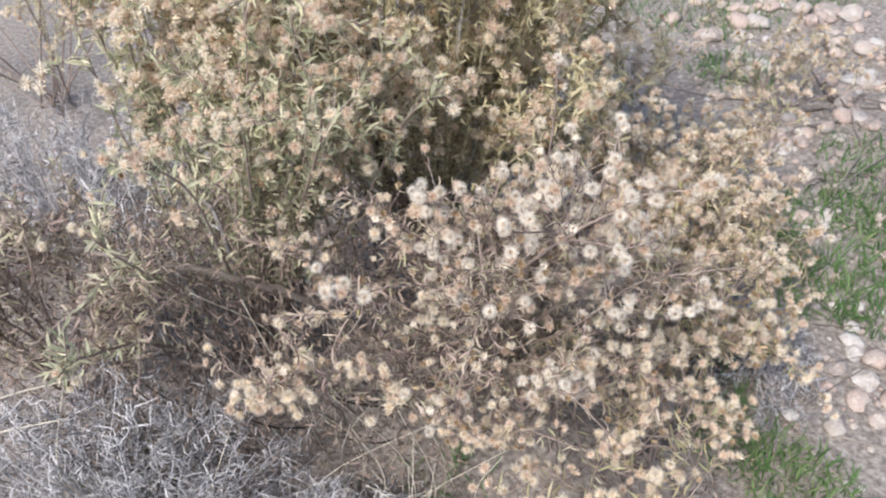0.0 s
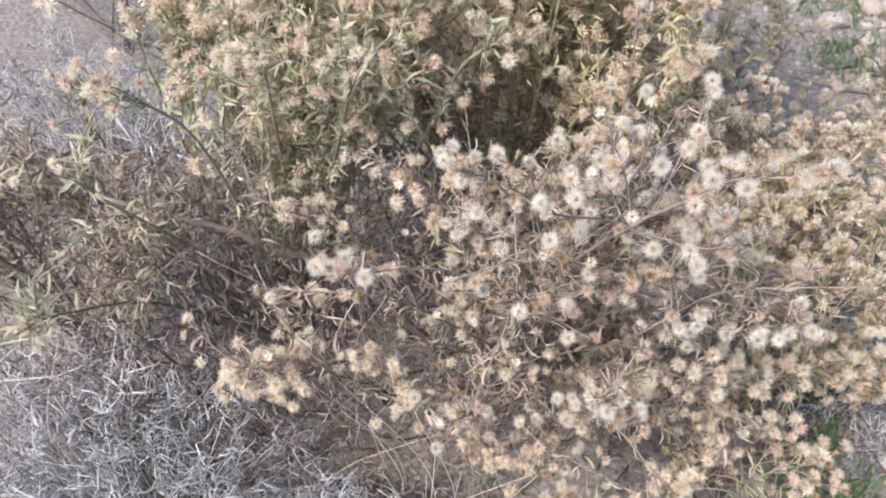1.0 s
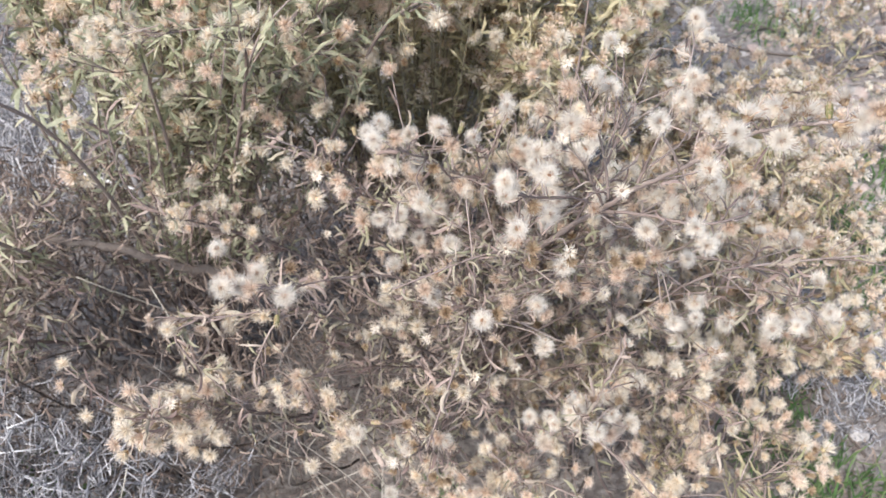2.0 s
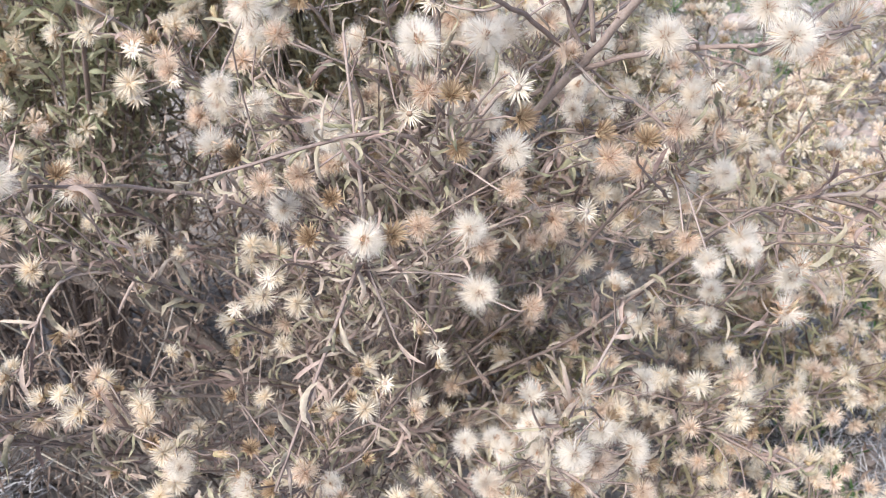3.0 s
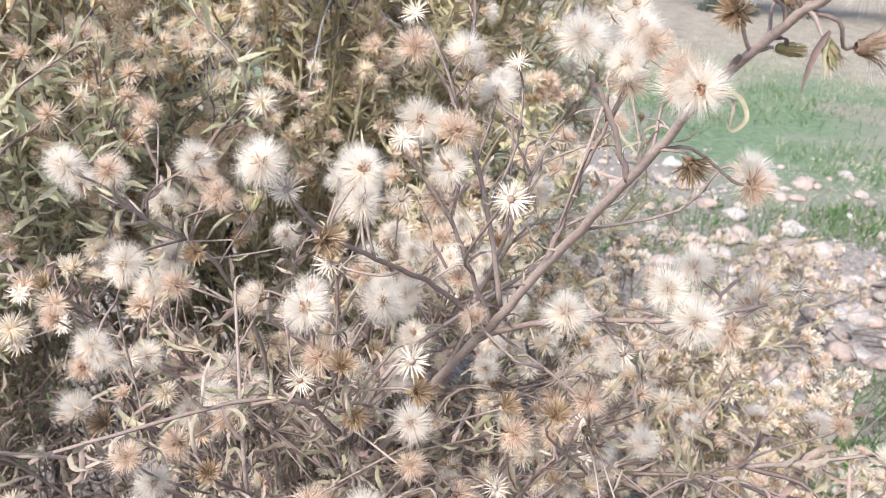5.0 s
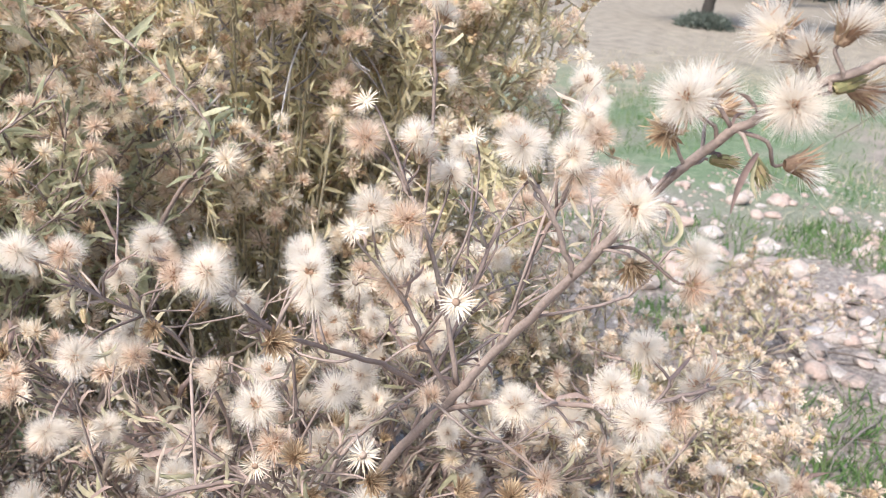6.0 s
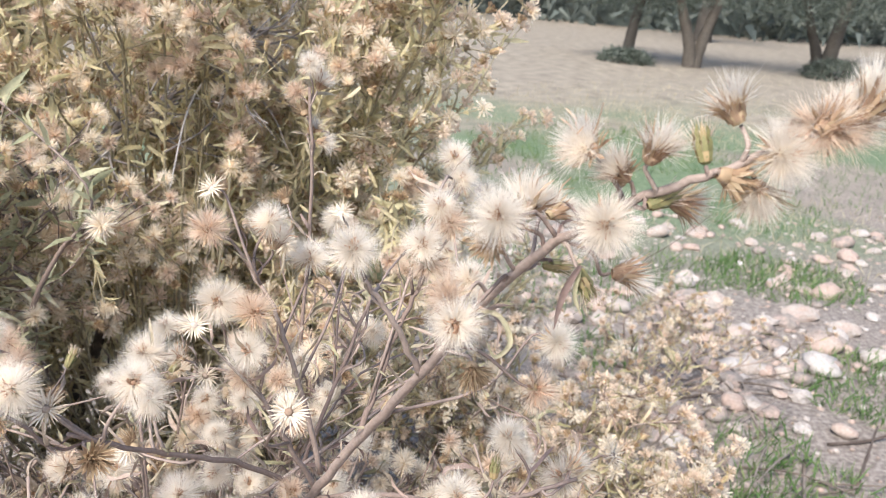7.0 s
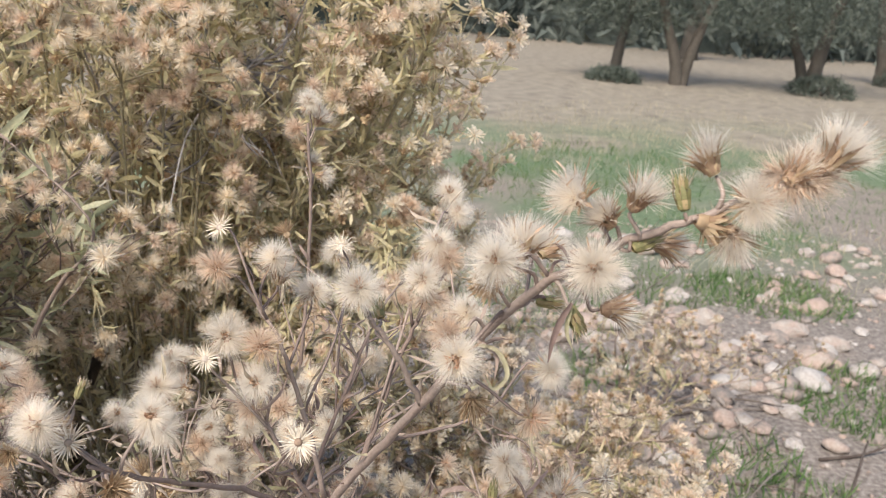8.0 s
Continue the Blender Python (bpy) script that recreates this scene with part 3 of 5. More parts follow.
# the shrub in front, its stems leaning out of one foot
front = Shrub((0.07, 0.93, 0.0), "drying fleabane shrub covered in fluffy cream seed heads", LEAF_FRONT, STEM, 300, 300)
FOOT, HUB = (0.07, 0.93, 0.0), (0.10, 0.735, 0.50)
AIRY = dict(near=0, leafy=0.014, leaf_from=0.15, guard=False, sizes=(0.007, 0.015), reach=0.3)
# the leading stem with its one-sided spike of heads
front.branch([FOOT, (0.08, 0.84, 0.25), HUB, (0.130, 0.690, 0.595), (0.148, 0.664, 0.636), (0.160, 0.645, 0.667), (0.173, 0.614, 0.705), (0.188, 0.588, 0.743), (0.203, 0.569, 0.764), (0.215, 0.557, 0.774), (0.229, 0.551, 0.784)],
             [(0.188, 0.582, 0.762, "b"), (0.178, 0.566, 0.761, "p"), (0.196, 0.560, 0.762, "p"), (0.200, 0.597, 0.756, "b"), (0.172, 0.584, 0.738, "t"), (0.173, 0.572, 0.737, "p"), (0.183, 0.595, 0.714, "r"),
              (0.199, 0.594, 0.711, "t"), (0.199, 0.574, 0.745, "u"), (0.198, 0.589, 0.744, "u"), (0.179, 0.578, 0.752, "r"), (0.186, 0.626, 0.727, "p"), (0.211, 0.578, 0.747, "w"), (0.218, 0.574, 0.763, "w"), (0.217, 0.642, 0.702, "p"),
              (0.190, 0.564, 0.776, "b"), (0.202, 0.574, 0.770, "r"), (0.204, 0.561, 0.778, "w"), (0.213, 0.559, 0.786, "w"), (0.222, 0.552, 0.778, "p"), (0.230, 0.551, 0.785, "w"), (0.235, 0.548, 0.790, "b"), (0.2335, 0.551, 0.787, "b"), (0.227, 0.552, 0.7815, "t"),
              (0.211, 0.560, 0.778, "u"), (0.217, 0.556, 0.772, "r"), (0.231, 0.552, 0.784, "t"), (0.209, 0.566, 0.766, "u"), (0.220, 0.552, 0.769, "w"), (0.197, 0.566, 0.772, "w")],
             (0.0023, 0.0006), face=(0, -0.12, 0.12), big=1.0, **AIRY | dict(leafy=0.016, leaf_from=0.35))
# short shoots off the leading stem
front.branch([(0.160, 0.645, 0.667), (0.170, 0.650, 0.700), (0.178, 0.650, 0.722)],
             [(0.174, 0.638, 0.732, "p"), (0.179, 0.646, 0.741, "p"), (0.182, 0.645, 0.737, "t"), (0.192, 0.709, 0.742, "p"), (0.195, 0.706, 0.735, "p"), (0.176, 0.640, 0.727, "t")], (0.0010, 0.0006), **AIRY)
front.branch([(0.173, 0.614, 0.705), (0.165, 0.607, 0.722), (0.157, 0.603, 0.734)], [(0.154, 0.602, 0.742, "p"), (0.160, 0.615, 0.733, "u")], (0.0009, 0.0006), **AIRY)
front.branch([(0.150, 0.662, 0.645), (0.142, 0.657, 0.680), (0.134, 0.655, 0.705), (0.124, 0.656, 0.722)],
             [(0.116, 0.663, 0.738, "s"), (0.116, 0.649, 0.731, "t"), (0.134, 0.670, 0.724, "b"), (0.144, 0.680, 0.713, "p"), (0.132, 0.667, 0.728, "p"), (0.154, 0.713, 0.718, "s")], (0.0010, 0.0005), **AIRY)
front.branch([(0.150, 0.670, 0.631), (0.138, 0.660, 0.660), (0.126, 0.652, 0.688)],
             [(0.128, 0.641, 0.698, "p"), (0.129, 0.644, 0.709, "t"), (0.114, 0.639, 0.706, "s"), (0.115, 0.656, 0.683, "s"), (0.119, 0.647, 0.710, "p"), (0.125, 0.654, 0.683, "t"), (0.141, 0.598, 0.703, "s"), (0.118, 0.650, 0.653, "p")], (0.0010, 0.0006), **AIRY)
front.branch([(0.150, 0.670, 0.631), (0.127, 0.648, 0.657), (0.106, 0.624, 0.676), (0.090, 0.606, 0.692)],
             [(0.105, 0.606, 0.706, "p"), (0.101, 0.638, 0.698, "p"), (0.087, 0.603, 0.700, "s"), (0.082, 0.596, 0.709, "p"), (0.098, 0.600, 0.689, "r"), (0.094, 0.645, 0.668, "r"), (0.104, 0.628, 0.690, "p")], (0.0010, 0.0006), **AIRY)
front.branch([(0.145, 0.668, 0.630), (0.168, 0.640, 0.652), (0.193, 0.618, 0.664), (0.222, 0.624, 0.668)],
             [(0.160, 0.604, 0.671, "p"), (0.181, 0.591, 0.685, "p"), (0.186, 0.582, 0.681, "p"), (0.219, 0.630, 0.665, "p"), (0.184, 0.630, 0.647, "s"), (0.225, 0.632, 0.668, "b"), (0.211, 0.620, 0.660, "t"), (0.205, 0.640, 0.672, "p"),
              (0.198, 0.625, 0.672, "u"), (0.236, 0.636, 0.668, "s")], (0.0011, 0.0006), **AIRY)
front.branch([(0.135, 0.685, 0.600), (0.150, 0.690, 0.650), (0.165, 0.700, 0.690)],
             [(0.193, 0.709, 0.700, "t"), (0.153, 0.748, 0.706), (0.132, 0.740, 0.717), (0.200, 0.751, 0.698), (0.146, 0.700, 0.702), (0.169, 0.723, 0.668, "p"), (0.185, 0.763, 0.681, "t"), (0.202, 0.769, 0.663, "b")], (0.0009, 0.0006), **AIRY)
# stems towards the leaner side
front.branch([FOOT, (0.05, 0.87, 0.24), (0.06, 0.775, 0.48), (0.058, 0.735, 0.58), (0.046, 0.705, 0.635), (0.020, 0.678, 0.668)],
             [(0.000, 0.696, 0.668, "p"), (0.020, 0.668, 0.683, "t"), (0.008, 0.665, 0.684, "p"), (0.011, 0.744, 0.685, "t"), (0.046, 0.677, 0.685, "p"), (0.054, 0.675, 0.674, "t"), (0.037, 0.629, 0.667, "p"), (0.055, 0.667, 0.600, "p"), (0.042, 0.687, 0.647, "r"),
              (0.048, 0.696, 0.668, "t"), (0.059, 0.717, 0.658), (0.043, 0.700, 0.673, "t"), (0.008, 0.705, 0.669, "p"), (0.060, 0.696, 0.626, "t"), (0.095, 0.684, 0.634, "r"), (0.025, 0.690, 0.655, "u"), (0.034, 0.684, 0.664, "u")],
             (0.0012, 0.0006), **AIRY | dict(leafy=0.010, sizes=(0.009, 0.018)), fork=True)
front.branch([FOOT, (0.04, 0.89, 0.24), (0.02, 0.83, 0.45), (-0.02, 0.79, 0.55), (-0.05, 0.772, 0.590)],
             [(-0.046, 0.763, 0.587, "p"), (-0.034, 0.768, 0.605, "b"), (-0.035, 0.790, 0.589, "t"), (0.034, 0.639, 0.662, "t"), (-0.049, 0.748, 0.602), (0.052, 0.718, 0.642), (0.087, 0.767, 0.630), (0.031, 0.700, 0.640)],
             (0.0011, 0.0006), 1, leafy=0.008, fork=True, shoots=2)
front.branch([FOOT, (0.09, 0.84, 0.26), (0.10, 0.73, 0.48), (0.10, 0.675, 0.575), (0.095, 0.645, 0.63)],
             [(0.091, 0.610, 0.665, "p"), (0.111, 0.630, 0.659, "p"), (0.053, 0.667, 0.601, "p"), (0.120, 0.605, 0.654, "s"), (0.087, 0.633, 0.630, "s"), (0.122, 0.629, 0.619, "p"), (0.123, 0.625, 0.606, "t"),
              (0.046, 0.638, 0.600, "t"), (0.093, 0.629, 0.640, "t"), (0.064, 0.677, 0.637, "b"), (0.087, 0.660, 0.648, "p"), (0.094, 0.648, 0.662, "s"), (0.124, 0.612, 0.640, "r"), (0.101, 0.613, 0.648, "r"), (0.104, 0.640, 0.612, "r")],
             (0.0011, 0.0006), 0, leafy=0.0048, fork=True, leaf_from=0.3, shoots=7, shoot_heads=0, sizes=(0.010, 0.020))
front.branch([FOOT, (0.07, 0.84, 0.23), (0.07, 0.74, 0.43), (0.065, 0.68, 0.525), (0.07, 0.64, 0.57)],
             [(0.074, 0.601, 0.600, "p"), (0.112, 0.595, 0.584, "p"), (0.041, 0.603, 0.581, "s"), (0.039, 0.613, 0.613, "t"), (0.020, 0.627, 0.620, "b"), (0.025, 0.633, 0.611, "r"), (0.044, 0.622, 0.597, "p"), (0.091, 0.631, 0.585, "t"),
              (0.109, 0.626, 0.588, "p"), (0.115, 0.628, 0.579, "t"), (0.142, 0.643, 0.581, "t"), (0.151, 0.637, 0.590, "s"), (0.153, 0.618, 0.624, "t"), (0.151, 0.621, 0.632, "r"), (0.098, 0.619, 0.537, "s"), (0.136, 0.633, 0.547, "t"), (0.060, 0.625, 0.600, "r"), (0.083, 0.610, 0.596, "r"), (0.052, 0.618, 0.588, "r")],
             (0.0011, 0.0006), 0, leafy=0.0048, fork=True, leaf_from=0.3, shoots=7, shoot_heads=0, sizes=(0.010, 0.020))
front.branch([FOOT, (0.11, 0.84, 0.24), (0.15, 0.74, 0.46), (0.178, 0.685, 0.565), (0.195, 0.65, 0.605)],
             [(0.175, 0.665, 0.593, "t"), (0.185, 0.661, 0.600, "s"), (0.176, 0.628, 0.631, "t"), (0.195, 0.663, 0.588, "b"), (0.189, 0.631, 0.582, "t"), (0.194, 0.619, 0.582, "p"), (0.213, 0.643, 0.576, "p"), (0.166, 0.625, 0.628, "r"), (0.180, 0.640, 0.612, "u")],
             (0.0011, 0.0006), 0, leafy=0.009, fork=True, shoots=2, shoot_heads=1, sizes=(0.009, 0.018))
front.branch([FOOT, (0.12, 0.83, 0.22), (0.17, 0.73, 0.44), (0.225, 0.685, 0.555), (0.280, 0.690, 0.570)],
             [(0.271, 0.712, 0.580), (0.218, 0.601, 0.576, "b"), (0.245, 0.600, 0.600, "p"), (0.296, 0.688, 0.589, "t"), (0.255, 0.625, 0.585, "b"), (0.272, 0.620, 0.588, "p"), (0.288, 0.622, 0.592, "p"), (0.235, 0.640, 0.560), (0.261, 0.697, 0.563, "t"), (0.212, 0.652, 0.527, "p")],
             (0.0011, 0.0006), 1, leafy=0.012, fork=True, shoots=2)
front.branch([FOOT, (0.04, 0.84, 0.22), (0.01, 0.74, 0.42), (-0.05, 0.68, 0.52), (-0.11, 0.658, 0.535), (-0.145, 0.652, 0.540)],
             [(-0.042, 0.688, 0.506, "b"), (-0.040, 0.638, 0.589, "s"), (-0.070, 0.640, 0.600, "t"), (-0.141, 0.648, 0.535, "p"), (-0.141, 0.672, 0.517, "b"), (-0.108, 0.671, 0.511, "p"), (-0.102, 0.660, 0.531, "p"),
              (-0.135, 0.633, 0.549, "p"), (-0.063, 0.625, 0.612, "p"), (-0.085, 0.632, 0.602, "t"), (-0.120, 0.652, 0.528, "t"), (-0.075, 0.655, 0.540)],
             (0.0011, 0.0006), 1, leafy=0.0055, fork=True, shoots=3, sizes=(0.014, 0.027))
front.branch([FOOT, (0.0, 0.88, 0.25), (-0.07, 0.82, 0.43), (-0.12, 0.775, 0.51), (-0.16, 0.762, 0.53)],
             [(-0.151, 0.740, 0.555, "p"), (-0.125, 0.756, 0.533, "p"), (-0.165, 0.768, 0.539, "p"), (-0.160, 0.767, 0.521, "t"), (-0.140, 0.750, 0.545, "t"), (-0.108, 0.765, 0.520, "p")],
             (0.0011, 0.0006), 2, leafy=0.006, fork=True, shoots=3, sizes=(0.014, 0.027))
front.branch([FOOT, (0.02, 0.82, 0.18), (-0.05, 0.72, 0.34), (-0.10, 0.66, 0.42), (-0.14, 0.63, 0.455)],
             [(-0.116, 0.641, 0.473), (-0.137, 0.613, 0.492), (-0.155, 0.590, 0.485), (-0.170, 0.664, 0.442), (-0.152, 0.635, 0.442), (-0.140, 0.675, 0.434), (-0.160, 0.615, 0.47), (-0.125, 0.625, 0.455), (-0.185, 0.640, 0.45), (-0.11, 0.655, 0.44), (-0.175, 0.61, 0.455)],
             (0.0011, 0.0006), 3, leafy=0.005, fork=True, shoots=5, sizes=(0.014, 0.027))
front.branch([FOOT, (0.05, 0.80, 0.18), (0.0, 0.71, 0.34), (-0.035, 0.66, 0.43), (-0.05, 0.635, 0.465)],
             [(-0.054, 0.622, 0.489), (-0.022, 0.623, 0.462), (-0.060, 0.660, 0.469), (-0.019, 0.730, 0.424), (-0.035, 0.64, 0.475), (-0.07, 0.64, 0.465), (-0.01, 0.61, 0.47)],
             (0.0011, 0.0006), 2, leafy=0.008, fork=True, shoots=3, shoot_heads=1)
front.branch([FOOT, (0.07, 0.80, 0.17), (0.055, 0.71, 0.33), (0.045, 0.65, 0.42), (0.04, 0.61, 0.455)],
             [(0.073, 0.664, 0.469, "s"), (0.027, 0.578, 0.498), (0.055, 0.601, 0.425), (0.065, 0.651, 0.465), (0.019, 0.647, 0.452), (0.039, 0.627, 0.449), (0.03, 0.60, 0.47), (0.05, 0.59, 0.44), (0.015, 0.60, 0.455)],
             (0.0011, 0.0006), 3, leafy=0.006, fork=True, shoots=5)
front.branch([FOOT, (0.09, 0.80, 0.16), (0.11, 0.70, 0.32), (0.135, 0.63, 0.45), (0.145, 0.585, 0.53)],
             [(0.147, 0.570, 0.535, "p"), (0.184, 0.596, 0.482), (0.143, 0.575, 0.545), (0.185, 0.652, 0.434), (0.14, 0.60, 0.50), (0.165, 0.61, 0.47), (0.12, 0.60, 0.48), (0.16, 0.585, 0.51)],
             (0.0011, 0.0006), 3, leafy=0.006, fork=True, shoots=5)
front.branch([FOOT, (0.09, 0.80, 0.12), (0.10, 0.72, 0.26), (0.11, 0.66, 0.345), (0.115, 0.635, 0.375)],
             [(0.097, 0.666, 0.388), (0.128, 0.628, 0.364), (0.09, 0.63, 0.375), (0.14, 0.65, 0.37), (0.11, 0.61, 0.38), (0.075, 0.65, 0.36)],
             (0.0011, 0.0006), 3, leafy=0.006, fork=True, shoots=5)
front.branch([FOOT, (0.13, 0.84, 0.16), (0.20, 0.77, 0.30), (0.25, 0.73, 0.37), (0.29, 0.715, 0.375)],
             [(0.277, 0.700, 0.324), (0.253, 0.707, 0.368), (0.290, 0.761, 0.355), (0.198, 0.738, 0.417), (0.23, 0.72, 0.39), (0.30, 0.70, 0.36), (0.26, 0.74, 0.38)],
             (0.0011, 0.0006), 3, leafy=0.007, fork=True, shoots=6)
# leafy inner stems with few heads
for i in range(24):
    tip = np.array((rng.uniform(-0.07, 0.28), rng.uniform(0.70, 0.86), 0)) + [0, 0, rng.uniform(0.30, 0.53)]
    mid = np.array(FOOT) * 0.45 + tip * 0.55 + [0, 0.03, 0.02]
    front.branch([trunk_at(rng.uniform(0.05, 0.3)), mid + rng.normal(size=3) * 0.02, tip], (), (0.0011, 0.0006), 0, 0.0055, 0.3, shoots=5, shoot_heads=1)
for i in range(9):
    tip = np.array((rng.uniform(0.02, 0.24), rng.uniform(0.72, 0.86), rng.uniform(0.48, 0.58)))
    front.branch([trunk_at(rng.uniform(0.2, 0.4)), tip * 0.5 + trunk_at(0.35) * 0.5 + [0, 0.03, 0.02], tip], (), (0.0012, 0.0006), 0, 0.0065, 0.3, shoots=6, shoot_heads=2)
front.branch([trunk_at(0.3), (0.13, 0.80, 0.52), (0.142, 0.792, 0.68), (0.140, 0.788, 0.752)],
             [(0.140, 0.785, 0.762, "p"), (0.143, 0.793, 0.735, "w"), (0.134, 0.790, 0.750, "t"), (0.149, 0.790, 0.728, "w"), (0.137, 0.792, 0.742, "r"), (0.146, 0.788, 0.756, "b")], (0.0012, 0.0007), **AIRY)
# stems behind, crowded with heads
for i in range(24):
    tip = np.array((rng.uniform(-0.02, 0.26), rng.uniform(0.69, 0.83), rng.uniform(0.48, 0.645)))
    tip[2] -= 0.4 * max(0.0, abs(tip[0] - 0.11) - 0.08)
    crowd = [tuple(tip + rng.normal(size=3) * [0.017, 0.012, 0.013]) for _ in range(9)]
    front.branch([trunk_at(rng.uniform(0.15, 0.35)), tip * 0.55 + trunk_at(0.35) * 0.45 + [0, 0.03, 0.02], tip - [0, 0, 0.015]], crowd, (0.0011, 0.0006), 0, 0.009, 0.3, sizes=(0.010, 0.020))
# close bunches of heads round the shrub's lower flank
main_rng, rng = rng, np.random.default_rng(21)
for x, y, z, n, wide in ((-0.135, 0.606, 0.475, 15, 0.017), (-0.190, 0.640, 0.405, 10, 0.018), (-0.160, 0.635, 0.440, 8, 0.015), (-0.029, 0.634, 0.440, 8, 0.011), (-0.080, 0.690, 0.420, 7, 0.011), (-0.055, 0.598, 0.622, 5, 0.009),
                         (-0.040, 0.735, 0.597, 6, 0.011), (-0.006, 0.770, 0.590, 6, 0.011), (0.030, 0.650, 0.395, 10, 0.015), (0.055, 0.640, 0.350, 9, 0.016), (0.110, 0.625, 0.378, 9, 0.016), (0.156, 0.650, 0.425, 9, 0.016), (0.270, 0.700, 0.415, 9, 0.017)):
    tip = np.array((x, y, z))
    bunch = [tuple(tip + rng.normal(size=3) * [wide, wide * 0.6, wide * 0.75]) for _ in range(n)]
    front.branch([trunk_at(max(0.05, z - 0.2)), tip * 0.55 + trunk_at(z - 0.1) * 0.45 + [0, 0.02, -0.01], tip + [0, 0.014, -0.012]], bunch, (0.0011, 0.0006), 0, 0.012, 0.3, sizes=(0.010, 0.022), big=1.1)
rng = main_rng
front.finish(shapes=LEAVES_MID)
PICKS[0] = PICK_TAN


def spread_shrub(base, label, leaf, n, box, stems_r, shoots, shoot_heads, leafy, parts, dome=None, sizes=(0.014, 0.030), group="fleabane shrubs", leaf_from=0.4, stem=STEM):
    """A shrub whose stems end at places spread through a box, lower towards its rim."""
    s = Shrub(base, label, leaf, stem, parts, 0, group)
    (x0, x1), (y0, y1), (z0, z1) = box
    for i in range(n):
        u, v = rng.uniform(-1, 1, 2)
        rim = 1 - (dome or 0) * max(abs(u), abs(v)) ** 2
        tip = np.array(((x0 + x1) / 2 + u * (x1 - x0) / 2, (y0 + y1) / 2 + v * (y1 - y0) / 2, z0 + (z1 - z0) * rng.uniform(0.25, 1) * rim))
        foot = np.array(base) + rng.normal(size=3) * [0.025, 0.025, 0]
        mid = foot * 0.5 + tip * 0.5 + rng.normal(size=3) * 0.03 + [0, 0, 0.04]
        s.branch([foot, mid, tip * 0.8 + mid * 0.2 + rng.normal(size=3) * 0.012, tip], (), stems_r, 0, leafy, leaf_from, shoots=shoots, shoot_heads=shoot_heads, dense=False, sizes=sizes)
    return s


# tall shrub behind
PICKS[0] = PICK_OCHRE
back = spread_shrub((0.0, 1.42, 0), "tall olive-green fleabane shrub with cream seed heads", LEAF_PALE, 66, ((-0.42, 0.22), (1.0, 1.65), (0.55, 1.03)), (0.0016, 0.0007), 7, 11, 0.0054, 295, 0.3, leaf_from=0.3, sizes=(0.014, 0.026), stem=STEM_PALE)
for pts in ([(0.0, 1.42, 0), (-0.12, 1.44, 0.35), (-0.20, 1.45, 0.49), (-0.10, 1.47, 0.59), (0.02, 1.50, 0.68), (0.10, 1.52, 0.78)],):
    back.branch(pts, (), (0.011, 0.003), 0, 0.02, 0.5, shoots=6, shoot_heads=3, dense=False)
for i in range(6):
    a = rng.uniform(-0.13, 0.03)
    back.branch([(0.0 + a * 0.4, 1.40, 0), (a, 1.27 + rng.normal() * 0.03, 0.28), (a + 0.03 + rng.normal() * 0.03, 1.25, 0.45), (a + 0.06 + rng.normal() * 0.05, 1.22, 0.56)], (), (0.0030, 0.0012), 0, 0.007, 0.3, shoots=6, shoot_heads=2, dense=False)
for i in range(18):
    tip = np.array((rng.uniform(0.12, 0.38), rng.uniform(1.0, 1.4), rng.uniform(0.38, 0.64)))
    back.branch([(0.02, 1.40, 0), (0.08, 1.34, 0.2), tip * 0.7 + [0.03, 0.4, 0.06], tip], (), (0.0024, 0.0009), 0, 0.0065, 0.4, shoots=8, shoot_heads=4, dense=False)
for i in range(24):
    tip = np.array((rng.uniform(0.0, 0.27), rng.uniform(1.05, 1.45), rng.uniform(0.58, 0.88)))
    tip[2] -= 0.5 * max(0.0, tip[0] - 0.2)
    back.branch([(0.01, 1.41, 0), (0.05, 1.38, 0.3), tip * 0.8 + [0.01, 0.27, 0.06], tip], (), (0.0018, 0.0008), 0, 0.0075, 0.4, shoots=8, shoot_heads=6, dense=False)
for i in range(64):
    tip = np.array((rng.uniform(-0.30, 0.22), rng.uniform(0.99, 1.22), rng.uniform(0.50, 0.94)))
    tip[2] -= 0.6 * abs(tip[0] + 0.03) ** 1.5
    crowd = [tuple(tip + rng.normal(size=3) * [0.012, 0.012, 0.013]) for _ in range(8)]
    back.branch([(0.0, 1.40, 0), tip * 0.5 + [0, 0.62, 0.05], tip * 0.8 + [0, 0.26, 0.08], tip], crowd, (0.0015, 0.0007), 0, 0.0065, 0.45, shoots=2, shoot_heads=5, dense=False, sizes=(0.012, 0.022), big=1.1)
fill = np.stack([rng.uniform(-0.30, 0.22, 2300), rng.uniform(1.02, 1.24, 2300), rng.uniform(0.54, 0.92, 2300)], 1)
fill[:, 2] -= 0.5 * np.abs(fill[:, 0] + 0.03) ** 1.5
back.foliage((fill, unit(rng.normal(size=fill.shape) + [0, -0.3, 0.5]), rng.uniform(0.010, 0.020, len(fill))))
for i in range(22):
    tip = np.array((rng.uniform(-0.32, 0.10), rng.uniform(0.98, 1.10), rng.uniform(0.66, 0.93)))
    tip[2] -= 0.6 * abs(tip[0] + 0.03) ** 1.5
    crowd = [tuple(tip + rng.normal(size=3) * [0.016, 0.012, 0.015]) for _ in range(9)]
    back.branch([(0.0, 1.40, 0), tip * 0.5 + [0, 0.62, 0.05], tip * 0.8 + [0, 0.26, 0.08], tip], crowd, (0.0015, 0.0007), 0, 0.009, 0.45, dense=False, sizes=(0.012, 0.020), big=1.2)
main_rng, rng = rng, np.random.default_rng(22)
